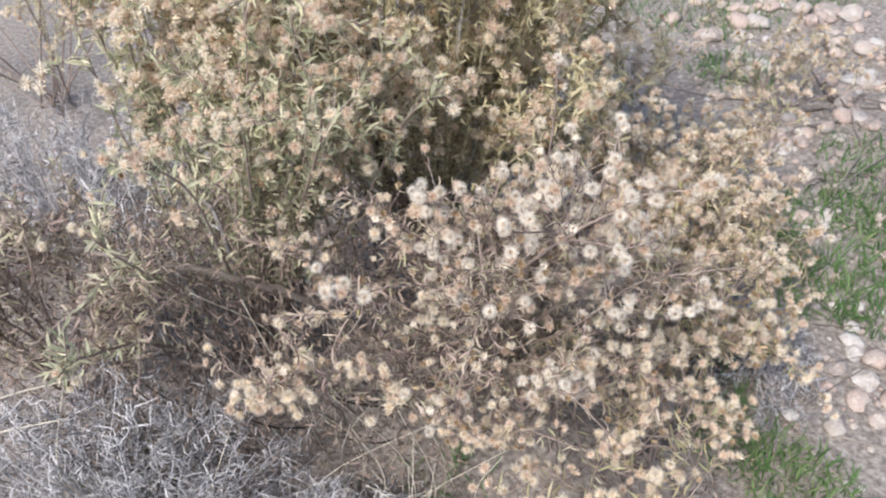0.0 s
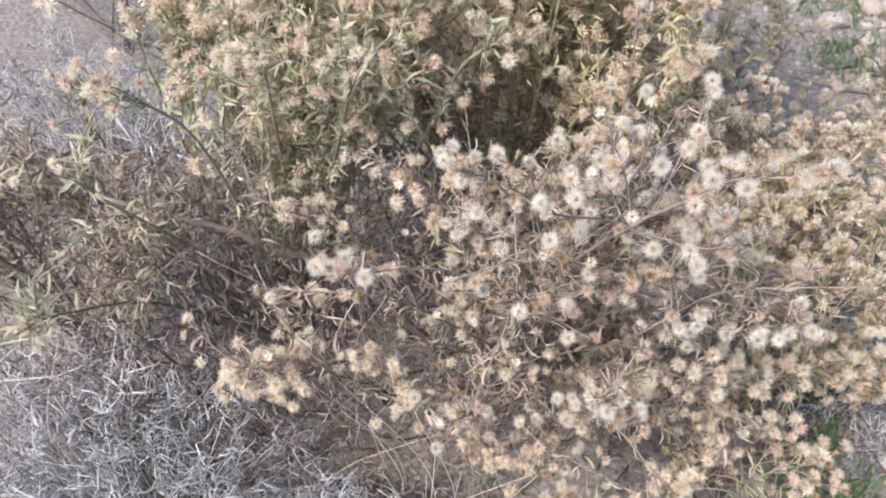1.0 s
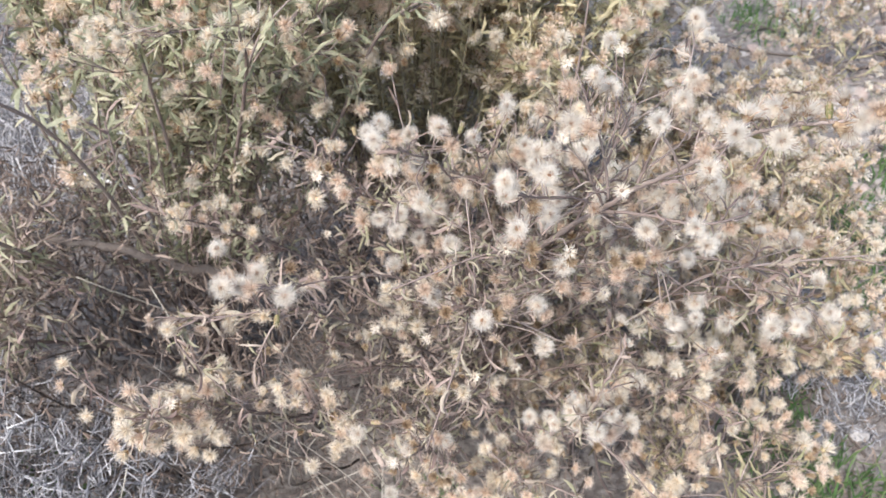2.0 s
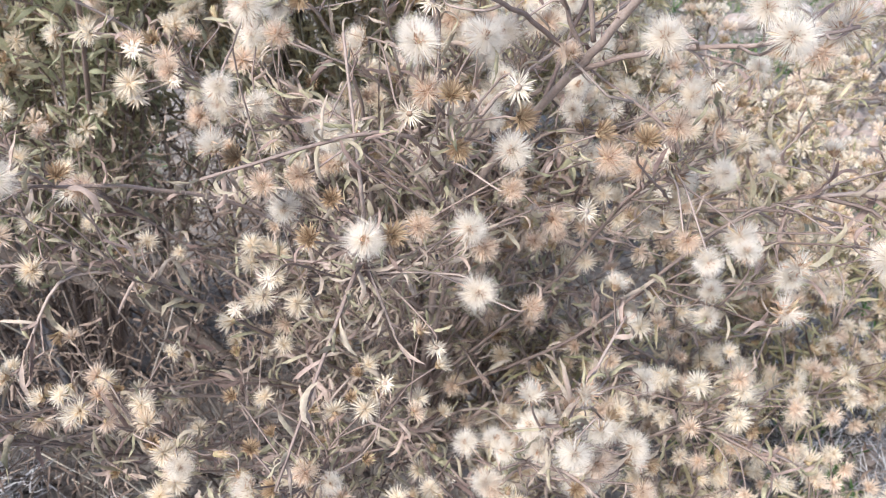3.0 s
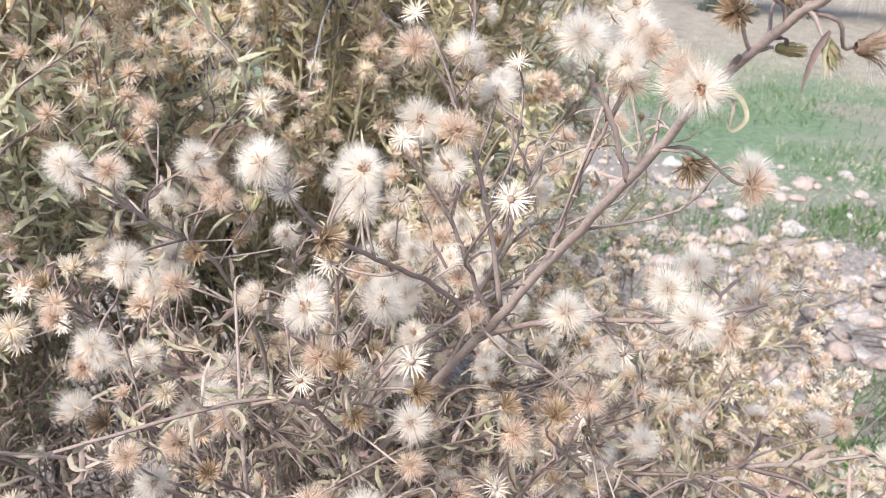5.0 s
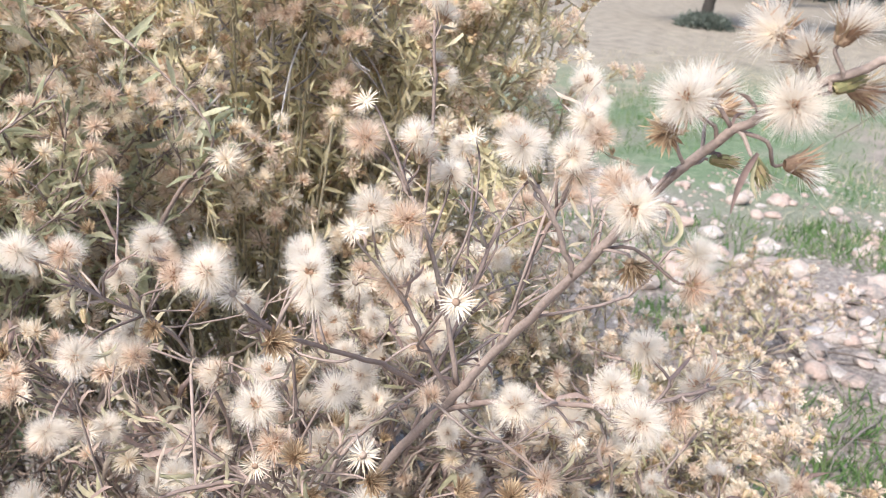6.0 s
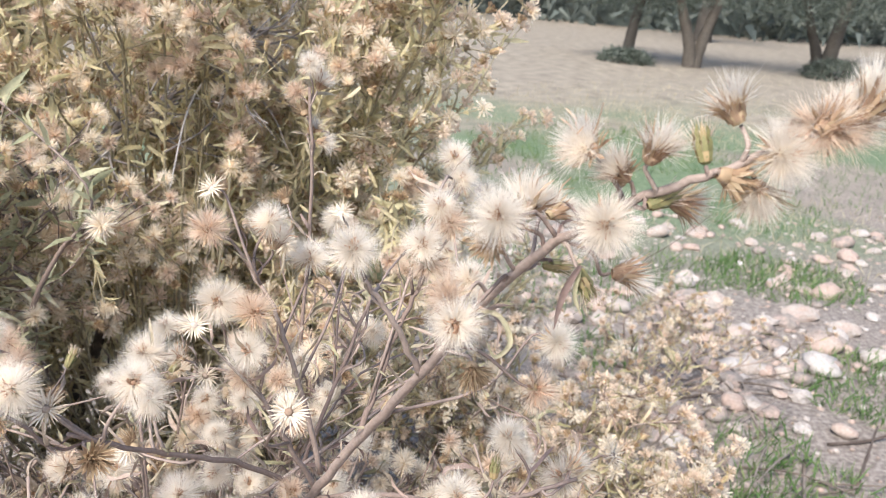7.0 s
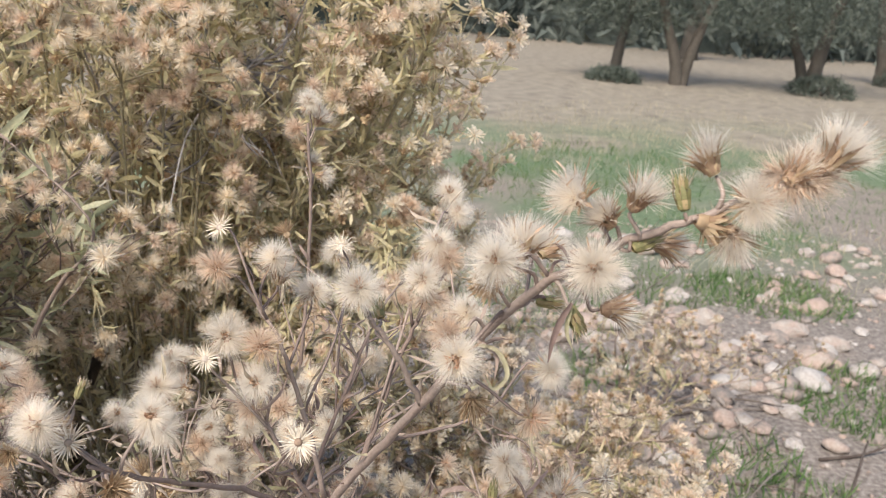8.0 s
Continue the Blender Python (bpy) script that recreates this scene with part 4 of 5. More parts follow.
for x, y, z in ((0.22, 1.12, 0.80), (0.25, 1.20, 0.75), (0.27, 1.18, 0.69), (0.23, 1.10, 0.70), (0.26, 1.22, 0.63), (0.20, 1.16, 0.84), (0.28, 1.25, 0.59)):
    tip = np.array((x, y, z))
    crowd = [tuple(tip + rng.normal(size=3) * [0.020, 0.016, 0.024]) for _ in range(6)]
    back.branch([(0.01, 1.41, 0), (0.08, 1.38, 0.3), tip * 0.8 + [0.01, 0.27, 0.06], tip], crowd, (0.0018, 0.0008), 0, 0.0075, 0.4, shoots=7, shoot_heads=4, dense=False)
rng = main_rng
back.finish(shapes=LEAVES_BROAD)

# greener shrub beside it
PICKS[0] = PICK_TAN
left = spread_shrub((-0.30, 1.05, 0), "grey-green leafy fleabane shrub with scattered seed heads", LEAF_GREEN, 50, ((-0.52, -0.10), (0.92, 1.30), (0.54, 0.78)), (0.0018, 0.0008), 5, 8, 0.0056, 295, 0.15, leaf_from=0.32, sizes=(0.014, 0.028))
left.branch([(-0.30, 1.05, 0), (-0.28, 0.92, 0.36), (-0.25, 0.78, 0.60), (-0.25, 0.68, 0.71)],
            [(-0.254, 0.645, 0.747), (-0.240, 0.660, 0.735), (-0.268, 0.65, 0.735), (-0.25, 0.64, 0.725), (-0.275, 0.665, 0.72), (-0.235, 0.645, 0.715)], (0.003, 0.001), 2, 0.008, dense=False)
left.branch([(-0.30, 1.05, 0), (-0.25, 0.98, 0.36), (-0.21, 0.88, 0.60), (-0.20, 0.84, 0.66)],
            [(-0.202, 0.823, 0.679), (-0.190, 0.835, 0.67), (-0.243, 0.806, 0.654), (-0.173, 0.852, 0.601), (-0.215, 0.815, 0.665)], (0.003, 0.001), 2, 0.007, shoots=3, dense=False)
left.branch([(-0.30, 1.05, 0), (-0.20, 0.97, 0.36), (-0.12, 0.86, 0.60), (-0.10, 0.80, 0.68)],
            [(-0.115, 0.770, 0.702), (-0.084, 0.821, 0.712, "r"), (-0.118, 0.784, 0.685), (-0.105, 0.778, 0.70), (-0.09, 0.80, 0.69)], (0.003, 0.001), 1, 0.007, shoots=3, dense=False)
left.branch([(-0.30, 1.05, 0), (-0.12, 1.0, 0.36), (-0.02, 0.93, 0.60), (0.02, 0.90, 0.65)],
            [(-0.009, 0.894, 0.675), (0.052, 0.912, 0.658), (0.03, 0.90, 0.66), (0.0, 0.905, 0.665)], (0.003, 0.001), 2, 0.007, shoots=3, dense=False)
left.branch([(-0.30, 1.05, 0), (-0.34, 0.90, 0.32), (-0.34, 0.76, 0.52), (-0.33, 0.70, 0.60)],
            [(-0.311, 0.699, 0.621), (-0.34, 0.70, 0.61), (-0.36, 0.72, 0.60), (-0.29, 0.71, 0.605), (-0.38, 0.69, 0.60)], (0.003, 0.001), 0, 0.006, shoots=6, shoot_heads=0, dense=False)
left.branch([(-0.30, 1.05, 0), (-0.38, 0.85, 0.28), (-0.39, 0.70, 0.42), (-0.37, 0.63, 0.48)],
            [(-0.363, 0.603, 0.503), (-0.37, 0.615, 0.49), (-0.35, 0.61, 0.485)], (0.003, 0.001), 1, 0.006, shoots=6, shoot_heads=0, dense=False)
for i in range(20):
    tip = np.array((rng.uniform(-0.30, -0.05), rng.uniform(0.86, 1.02), rng.uniform(0.52, 0.68)))
    left.branch([(-0.28, 1.05, 0), tip * 0.5 + [-0.14, 0.52, 0.08], tip * 0.8 + [-0.04, 0.20, 0.10], tip], (), (0.0015, 0.0008), 0, 0.0050, 0.4, shoots=7, shoot_heads=3, dense=False, sizes=(0.012, 0.024))
left.finish(shapes=LEAVES_BROAD)

# drying shrub with few heads
grey = spread_shrub((-0.60, 0.98, 0), "half-dead fleabane shrub with grey curled leaves", LEAF_FRONT, 28, ((-0.90, -0.34), (0.76, 0.96), (0.30, 0.49)), (0.0024, 0.001), 9, 0, 0.0055, 150, 0.3)
grey.finish(shapes=LEAVES_FAR)

# pale shrub on the open ground
pale = spread_shrub((-1.0, 1.95, 0), "pale tan fleabane shrub on open ground beyond a grey bush", LEAF_PALE, 22, ((-1.5, -0.62), (1.62, 2.25), (0.30, 0.60)), (0.0022, 0.001), 6, 5, 0.009, 120, 0.3)
pale.finish(shapes=LEAVES_LOW)

# low tan shrubs along the gravel
PICKS[0] = PICK_OCHRE
low = spread_shrub((0.42, 1.10, 0), "low tan fleabane shrub thick with small seed heads", LEAF_TAN, 33, ((0.22, 0.53), (0.88, 1.34), (0.14, 0.42)), (0.0020, 0.0008), 8, 6, 0.008, 290, 0.3)
low.finish(shapes=LEAVES_LOW)
far_low = spread_shrub((0.50, 1.52, 0), "sprawling tan fleabane at the edge of the gravel", LEAF_TAN, 19, ((0.28, 0.70), (1.20, 1.75), (0.10, 0.34)), (0.0020, 0.0008), 9, 5, 0.009, 200, 0.3)
far_low.finish(shapes=LEAVES_LOW)
weeds = spread_shrub((0.86, 1.98, 0), "thin dry tan weeds between the stones", LEAF_TAN, 13, ((0.56, 1.15), (1.66, 2.15), (0.06, 0.24)), (0.0018, 0.0008), 6, 4, 0.014, 100, 0.3)
weeds.finish(shapes=LEAVES_LOW)
PICKS[0] = PICK_TAN
edge = spread_shrub((0.32, 0.86, 0), "low spreading fleabane with dense tan seed heads", LEAF_TAN, 19, ((0.08, 0.43), (0.60, 0.90), (0.16, 0.42)), (0.0020, 0.0008), 6, 5, 0.016, 295, 0.25)
for x, y, z in ((0.27, 0.75, 0.37), (0.30, 0.79, 0.33), (0.34, 0.78, 0.36), (0.40, 0.78, 0.24), (0.28, 0.72, 0.26), (0.44, 0.78, 0.22)):
    crowd = [tuple(np.array((x, y, z)) + rng.normal(size=3) * [0.020, 0.015, 0.012]) for _ in range(9)]
    edge.branch([(0.32, 0.86, 0), ((x + 0.32) / 2, 0.83, z * 0.6), (x, y + 0.01, z - 0.015)], crowd, (0.0018, 0.0008), 0, 0.012, dense=False, big=1.25)
edge.finish(shapes=LEAVES_LOW, fine=True)


# ---- dead undergrowth, grey bushes, straw ----
def undergrowth():
    ob = thing("dry_undergrowth", (-0.2, 0.95, 0), "dead brown leaves and twigs under the shrubs", "undergrowth", "", "stuff")
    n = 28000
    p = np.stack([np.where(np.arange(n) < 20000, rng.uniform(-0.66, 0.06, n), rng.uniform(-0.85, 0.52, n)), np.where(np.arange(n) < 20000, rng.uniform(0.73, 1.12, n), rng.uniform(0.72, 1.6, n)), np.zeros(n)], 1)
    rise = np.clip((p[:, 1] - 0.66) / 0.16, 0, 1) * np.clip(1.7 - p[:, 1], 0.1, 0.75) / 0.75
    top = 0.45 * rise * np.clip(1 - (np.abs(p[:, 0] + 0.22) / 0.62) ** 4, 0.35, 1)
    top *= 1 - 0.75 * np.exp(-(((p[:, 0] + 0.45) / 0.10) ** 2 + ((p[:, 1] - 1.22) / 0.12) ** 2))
    # extra leaves fill the tall shrub's inside and deepen its shaded gaps
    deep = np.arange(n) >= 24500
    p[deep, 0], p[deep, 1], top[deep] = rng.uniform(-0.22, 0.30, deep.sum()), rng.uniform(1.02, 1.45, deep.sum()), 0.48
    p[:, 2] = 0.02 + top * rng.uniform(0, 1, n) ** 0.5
    # extra dark leaves below the low shrubs, standing in for shaded gaps
    front_strip = np.arange(n) < 2500
    side_strip = (np.arange(n) >= 2500) & (np.arange(n) < 4500)
    p[side_strip] = np.stack([rng.uniform(0.15, 0.62, 2000), rng.uniform(0.76, 1.35, 2000), rng.uniform(0.005, 0.10, 2000)], 1)
    p[front_strip] = np.stack([rng.uniform(-0.1, 0.46, 2500), rng.uniform(0.52, 0.78, 2500), rng.uniform(0.01, 0.14, 2500)], 1)
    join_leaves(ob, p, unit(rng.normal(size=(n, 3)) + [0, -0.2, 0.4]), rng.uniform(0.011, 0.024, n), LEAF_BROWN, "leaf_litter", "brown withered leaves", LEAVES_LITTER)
    b = Build()
    for i in range(150):
        a = np.array((rng.uniform(-0.5, 0.25), rng.uniform(0.85, 1.3), 0.0))
        c = a + [rng.uniform(-0.12, 0.12), rng.uniform(-0.2, 0.05), rng.uniform(0.2, 0.42)]
        tube(b, spline([a, (a + c) / 2 + rng.normal(size=3) * 0.03, c], 5), 0.002, 0.0007, 5)
    part("twig_litter", b.mesh("twig_litter", [WOOD]), ob, kind="stuff")


undergrowth()


def old_stem(points, r0, r1, label):
    b = Build()
    path = spline(points, 8)
    path[1:-1] += rng.normal(size=(len(path) - 2, 3)) * 0.002
    tube(b, path, r0, r1, 8, 0, 0.1)
    tagged(new("dead_branch", b.mesh("dead_branch", [WOOD])), label, "branch", "dead branches")


old_stem([(-0.03, 1.36, 0.0), (-0.09, 1.27, 0.22), (-0.085, 1.23, 0.37), (-0.05, 1.25, 0.47), (-0.01, 1.28, 0.60)], 0.009, 0.004, "dark upright old branch inside the tall shrub")
old_stem([(0.02, 0.97, 0.0), (-0.12, 0.93, 0.25), (-0.22, 0.885, 0.36), (-0.32, 0.86, 0.42), (-0.42, 0.84, 0.46)], 0.007, 0.003, "dark bare branch among dead leaves")


def bare_branch(points, r0, r1):
    """A dead grey branch with bare side twigs."""
    path = spline(points, 8)
    path[1:-1] += rng.normal(size=(len(path) - 2, 3)) * 0.003
    ob = thing("dead_branch", points[0], "bare grey dead branch rising through the shrub behind", "branch", "dead branches")
    b = Build()
    tube(b, path, r0, r1, 7, 0, 0.12)
    part("limb", b.mesh("limb", [WOOD_GREY]), ob)
    for i in range(110):
        j = int(len(path) * rng.uniform(0.4, 0.98))
        way = unit(unit(path[j] - path[j - 1]) * 0.8 + rng.normal(size=3) * 0.6) * rng.uniform(0.03, 0.13)
        b = Build()
        tube(b, spline([path[j], path[j] + way * 0.5 + rng.normal(size=3) * 0.008, path[j] + way], 4), 0.0012, 0.0005, 5)
        part("twig", b.mesh("twig", [WOOD_GREY]), ob)


bare_branch([(-0.26, 1.25, 0.0), (-0.24, 1.15, 0.32), (-0.19, 1.10, 0.50), (-0.125, 1.10, 0.570), (-0.078, 1.10, 0.615), (-0.010, 1.10, 0.668), (0.055, 1.11, 0.715), (0.10, 1.12, 0.75)], 0.0065, 0.002)


def grey_bush(at, rx, ry, h, n, label):
    """A cushion of fine grey dead twigs."""
    ob = thing("dry_bush", at, label, "bush", "grey dead bushes")
    stems, twigs = Build(), Build()
    for i in range(n):
        u = rng.uniform(0, 2 * math.pi)
        r = math.sqrt(rng.uniform(0, 1))
        tip = np.array(at) + [rx * r * math.cos(u), ry * r * math.sin(u), h * (1 - 0.75 * r * r) * rng.uniform(0.75, 1.05)]
        foot = np.array(at) + [rx * 0.3 * r * math.cos(u), ry * 0.3 * r * math.sin(u), 0]
        s = spline([foot, foot * 0.5 + tip * 0.5 + rng.normal(size=3) * 0.02, tip], 6)
        tube(stems, s, 0.0013, 0.0005, 4)
        for k in range(18):
            j = int(len(s) * rng.uniform(0.4, 1))
            j = min(j, len(s) - 1)
            way = unit(unit(s[j] - s[j - 1]) * 0.5 + rng.normal(size=3) * 0.8 + [0, 0, 0.1]) * rng.uniform(0.014, 0.042)
            tube(twigs, spline([s[j], s[j] + way * 0.45 + rng.normal(size=3) * 0.010, s[j] + way * 0.8 + rng.normal(size=3) * 0.006], 2), 0.0009, 0.0005, 3)
    part("stem", stems.mesh("stem", [GREY_TWIG]), ob, kind="stuff")
    part("twig_tangle", twigs.mesh("twig_tangle", [GREY_TWIG]), ob, kind="stuff")


grey_bush((-0.42, 0.72, 0), 0.32, 0.20, 0.33, 200, "pale grey dead cushion bush with tangled fine twigs")
grey_bush((-0.12, 0.66, 0), 0.18, 0.13, 0.18, 50, "small grey dead bush under straw")
grey_bush((0.57, 1.06, 0), 0.11, 0.16, 0.10, 70, "low grey dead twigs on bare soil")
grey_bush((-0.78, 1.40, 0), 0.32, 0.26, 0.36, 140, "pale grey dead bush on the open ground")


def leaning_stick(a, b):
    """A bare pale stick standing among the shrubs."""
    a, b = np.array(a), np.array(b)
    k = Build()
    tube(k, spline([a, (a + b) / 2 + rng.normal(size=3) * 0.012, b], 5), 0.0032, 0.0014, 6, 0, 0.12)
    for _ in range(3):
        f = a + (b - a) * rng.uniform(0.45, 0.9)
        tube(k, spline([f, f + (b - a) * 0.12 + rng.normal(size=3) * 0.02, f + (b - a) * 0.22 + rng.normal(size=3) * 0.04], 4), 0.0013, 0.0006, 5)
    tagged(new("dead_stick", k.mesh("dead_stick", [GREY_TWIG])), "bare pale grey stick leaning in a dark gap", "stick", "sticks among the shrubs")


def forked_stick(points, fork):
    """A weathered pale branch with one arm."""
    k = Build()
    tube(k, spline(points, 6), 0.0042, 0.0022, 7, 0, 0.12)
    tube(k, spline([points[1], *fork], 5), 0.0026, 0.0012, 6, 0, 0.12)
    tagged(new("dead_stick", k.mesh("dead_stick", [GREY_TWIG])), "pale weathered forked stick in a dark gap", "stick", "sticks among the shrubs")


forked_stick([(-0.27, 0.96, 0.0), (-0.305, 1.0, 0.369), (-0.36, 1.06, 0.385), (-0.42, 1.12, 0.40)], [(-0.36, 1.02, 0.372), (-0.43, 1.05, 0.366)])
for i in range(16):
    x, y = rng.uniform(-0.54, -0.32), rng.uniform(1.08, 1.30)
    leaning_stick((x, y, 0), (x + rng.normal() * 0.08, y - rng.uniform(0.0, 0.12), rng.uniform(0.22, 0.40)))


def straw(points, r=0.0011):
    b = Build()
    tube(b, spline(points, 5), r, r * 0.55, 5)
    tagged(new("grass_stalk", b.mesh("grass_stalk", [STRAW])), "pale dry grass stalk leaning through the bush", "grass stalk", "dry grass stalks")


def stick(x, y, turn, ln, r):
    """A bare grey stick lying on the ground."""
    a = np.array((x, y, ground_height(x, y) + r))
    d = np.array((math.cos(turn), math.sin(turn), 0)) * ln
    b = Build()
    tube(b, spline([a, a + d * 0.5 + [0, 0, rng.uniform(0, 0.03)], a + d + [0, 0, rng.uniform(0, 0.05)]], 5), r, r * 0.5, 6, 0, 0.1)
    tagged(new("dead_stick", b.mesh("dead_stick", [WOOD])), "bare grey stick lying on stony ground", "stick", "sticks on the ground")


for i in range(36):
    stick(rng.uniform(0.78, 1.15), rng.uniform(1.6, 2.15), rng.uniform(0, 6.28), rng.uniform(0.08, 0.28), rng.uniform(0.0015, 0.004))
for i in range(14):
    stick(rng.uniform(0.52, 0.75), rng.uniform(0.85, 1.25), rng.uniform(0, 6.28), rng.uniform(0.06, 0.18), rng.uniform(0.001, 0.0025))
for i in range(8):
    stick(rng.uniform(-0.62, -0.38), rng.uniform(1.05, 1.35), rng.uniform(0, 6.28), rng.uniform(0.12, 0.3), rng.uniform(0.002, 0.005))
straw([(-0.18, 0.90, 0.0), (-0.21, 0.86, 0.28), (-0.29, 0.80, 0.43)])
straw([(-0.17, 0.86, 0.02), (-0.19, 0.80, 0.26), (-0.235, 0.82, 0.40)])
straw([(-0.70, 0.72, 0.22), (-0.56, 0.74, 0.29), (-0.46, 0.76, 0.31)], 0.0018)
straw([(-0.72, 0.70, 0.18), (-0.58, 0.71, 0.25), (-0.46, 0.72, 0.28)], 0.0018)
straw([(-0.50, 0.72, 0.05), (-0.49, 0.70, 0.20), (-0.47, 0.76, 0.31)], 0.0014)
for i in range(26):
    x, y = rng.uniform(-0.36, 0.04), rng.uniform(0.54, 0.70)
    h = rng.uniform(0.18, 0.36)
    straw([(x, y, 0), (x + rng.normal() * 0.02, y + rng.normal() * 0.015, h * 0.5), (x + rng.normal() * 0.06, y + rng.normal() * 0.04, h)], rng.uniform(0.0006, 0.0011))


for i in range(22):
    x, y = rng.uniform(-0.14, 0.10), rng.uniform(0.66, 0.86)
    h = rng.uniform(0.12, 0.28)
    straw([(x, y, 0), (x + rng.normal() * 0.02, y + rng.normal() * 0.015, h * 0.5), (x + rng.normal() * 0.07, y + rng.normal() * 0.04, h)], rng.uniform(0.0006, 0.0011))


def withered_strip(points, width):
    """A dry leaf, shrivelled to a thin twisted strip, that hangs from the spike."""
    k = Build()
    path = spline(points, 6)
    n = len(path)
    tan = unit(np.gradient(path, axis=0))
    side = unit(np.cross(tan, (0.2, -0.9, 0.3)))
    w = width * np.sin(np.linspace(0.5, 3.0, n))[:, None]
    v = np.concatenate([path - side * w, path + np.cross(tan, side) * w * 0.6, path + side * w])
    k.add(v, [(i, i + 1, n + i + 1, n + i) for i in range(n - 1)] + [(n + i, n + i + 1, 2 * n + i + 1, 2 * n + i) for i in range(n - 1)])
    part("withered_leaf", k.mesh("withered_leaf", [LEAF_FRONT]), front.ob, "pale shrivelled hanging leaf")


withered_strip([(0.197, 0.573, 0.750), (0.194, 0.570, 0.747), (0.1925, 0.569, 0.743), (0.192, 0.569, 0.738)], 0.0008)
withered_strip([(0.197, 0.573, 0.749), (0.1955, 0.570, 0.745), (0.197, 0.569, 0.741)], 0.0005)
withered_strip([(0.180, 0.590, 0.733), (0.184, 0.582, 0.735), (0.186, 0.578, 0.731), (0.183, 0.577, 0.728), (0.181, 0.578, 0.731)], 0.0006)
withered_strip([(0.181, 0.590, 0.734), (0.1845, 0.584, 0.733), (0.184, 0.581, 0.728)], 0.0005)


def spider_thread(a, b):
    """A single strand of spider silk."""
    k = Build()
    a, b = np.array(a), np.array(b)
    tube(k, spline([a, (a + b) / 2 - [0, 0, 0.0006], b], 4), 0.00007, 0.00007, 4)
    tagged(new("spider_thread", k.mesh("spider_thread", [WOOD])), "fine strand of spider silk between seed heads", "cobweb", "cobweb strands")


spider_thread((0.203, 0.557, 0.757), (0.214, 0.557, 0.766))
spider_thread((0.193, 0.562, 0.744), (0.203, 0.557, 0.757))


# ---- grass ----
def blade_patch(name, label, spots, mat, height):
    """Grass over round spots (x, y, radius, blades)."""
    b = Build()
    v, f = leaf_shape(0.035, 1.0, 0.4, 0.3, 2)
    for x, y, r, n in spots:
        a, q = rng.uniform(0, 2 * math.pi, n), np.sqrt(rng.uniform(0, 1, n)) * r
        px, py = x + q * np.cos(a), y + q * np.sin(a)
        p = np.stack([px, py, [ground_height(i, j) - 0.003 for i, j in zip(px, py)]], 1)
        b.many(v, f, [0] * len(f), places(p, frame_on(unit(rng.normal(size=(n, 3)) * 0.5 + [0, 0, 1])), rng.uniform(height[0], height[1], n)))
    tagged(new(name, b.mesh(name, [mat])), label, "grass", "", "stuff")


blade_patch("grass", "patches of short fresh green grass between stones",
            [(0.86, 1.45, 0.16, 600), (0.74, 1.27, 0.10, 330), (1.0, 1.55, 0.15, 450), (0.71, 1.42, 0.07, 180), (0.84, 1.22, 0.09, 220), (1.0, 1.3, 0.13, 350), (0.80, 2.6, 0.28, 900), (0.80, 2.15, 0.12, 300), (0.58, 0.80, 0.09, 400), (0.47, 1.02, 0.10, 260), (0.50, 0.89, 0.08, 200), (1.2, 2.75, 0.2, 400), (1.58, 2.72, 0.24, 1100), (1.4, 1.97, 0.2, 900),
             (-0.5, 1.55, 0.12, 400), (-1.5, 2.9, 0.3, 300), (1.1, 4.2, 0.5, 900), (1.6, 4.8, 0.7, 1500), (2.6, 4.2, 0.7, 900), (-0.45, 0.78, 0.12, 200), (0.03, 0.80, 0.07, 90), (1.9, 3.5, 0.35, 500), (1.0, 1.75, 0.1, 150)], GRASS, (0.02, 0.06))
blade_patch("dry_grass", "thin straw-coloured grass over the field",
            [(3.0, 6.5, 1.5, 2500), (2.2, 5.6, 1.2, 2000), (5.0, 8.0, 2.5, 2000), (2.0, 3.2, 0.7, 900)], GRASS_DRY, (0.02, 0.06))


# ---- stones ----
def stone_shape(seed, cuts=2):
    bm = bmesh.new()
    bmesh.ops.create_icosphere(bm, subdivisions=cuts, radius=0.5)
    for v in bm.verts:
        k = noise.noise(v.co * 2.2 + Vector((seed * 7.3, 0, 0)))
        v.co *= 1 + 0.45 * k + 0.12 * noise.noise(v.co * 6 + Vector((0, seed, 0)))
        v.co.z *= 0.68
        if v.co.z < -0.2:
            v.co.z = -0.2
    me = bpy.data.meshes.new("stone")
    bm.to_mesh(me)
    bm.free()
    me.materials.append(STONE)
    me.polygons.foreach_set("use_smooth", [seed % 2 == 0] * len(me.polygons))
    return me


STONES = [stone_shape(i) for i in range(6)]


def stone(x, y, size):
    ob = new("stone", STONES[int(rng.integers(6))])
    ob.matrix_basis = pose(x, y, ground_height(x, y) + size * 0.14, 0, 0, rng.uniform(0, 360)) @ Matrix.Diagonal((size * rng.uniform(0.9, 1.4), size, size * rng.uniform(0.8, 1.1), 1))
    tagged(ob, "pale pinkish rounded field stone on the soil", "stone", "stones on the ground")


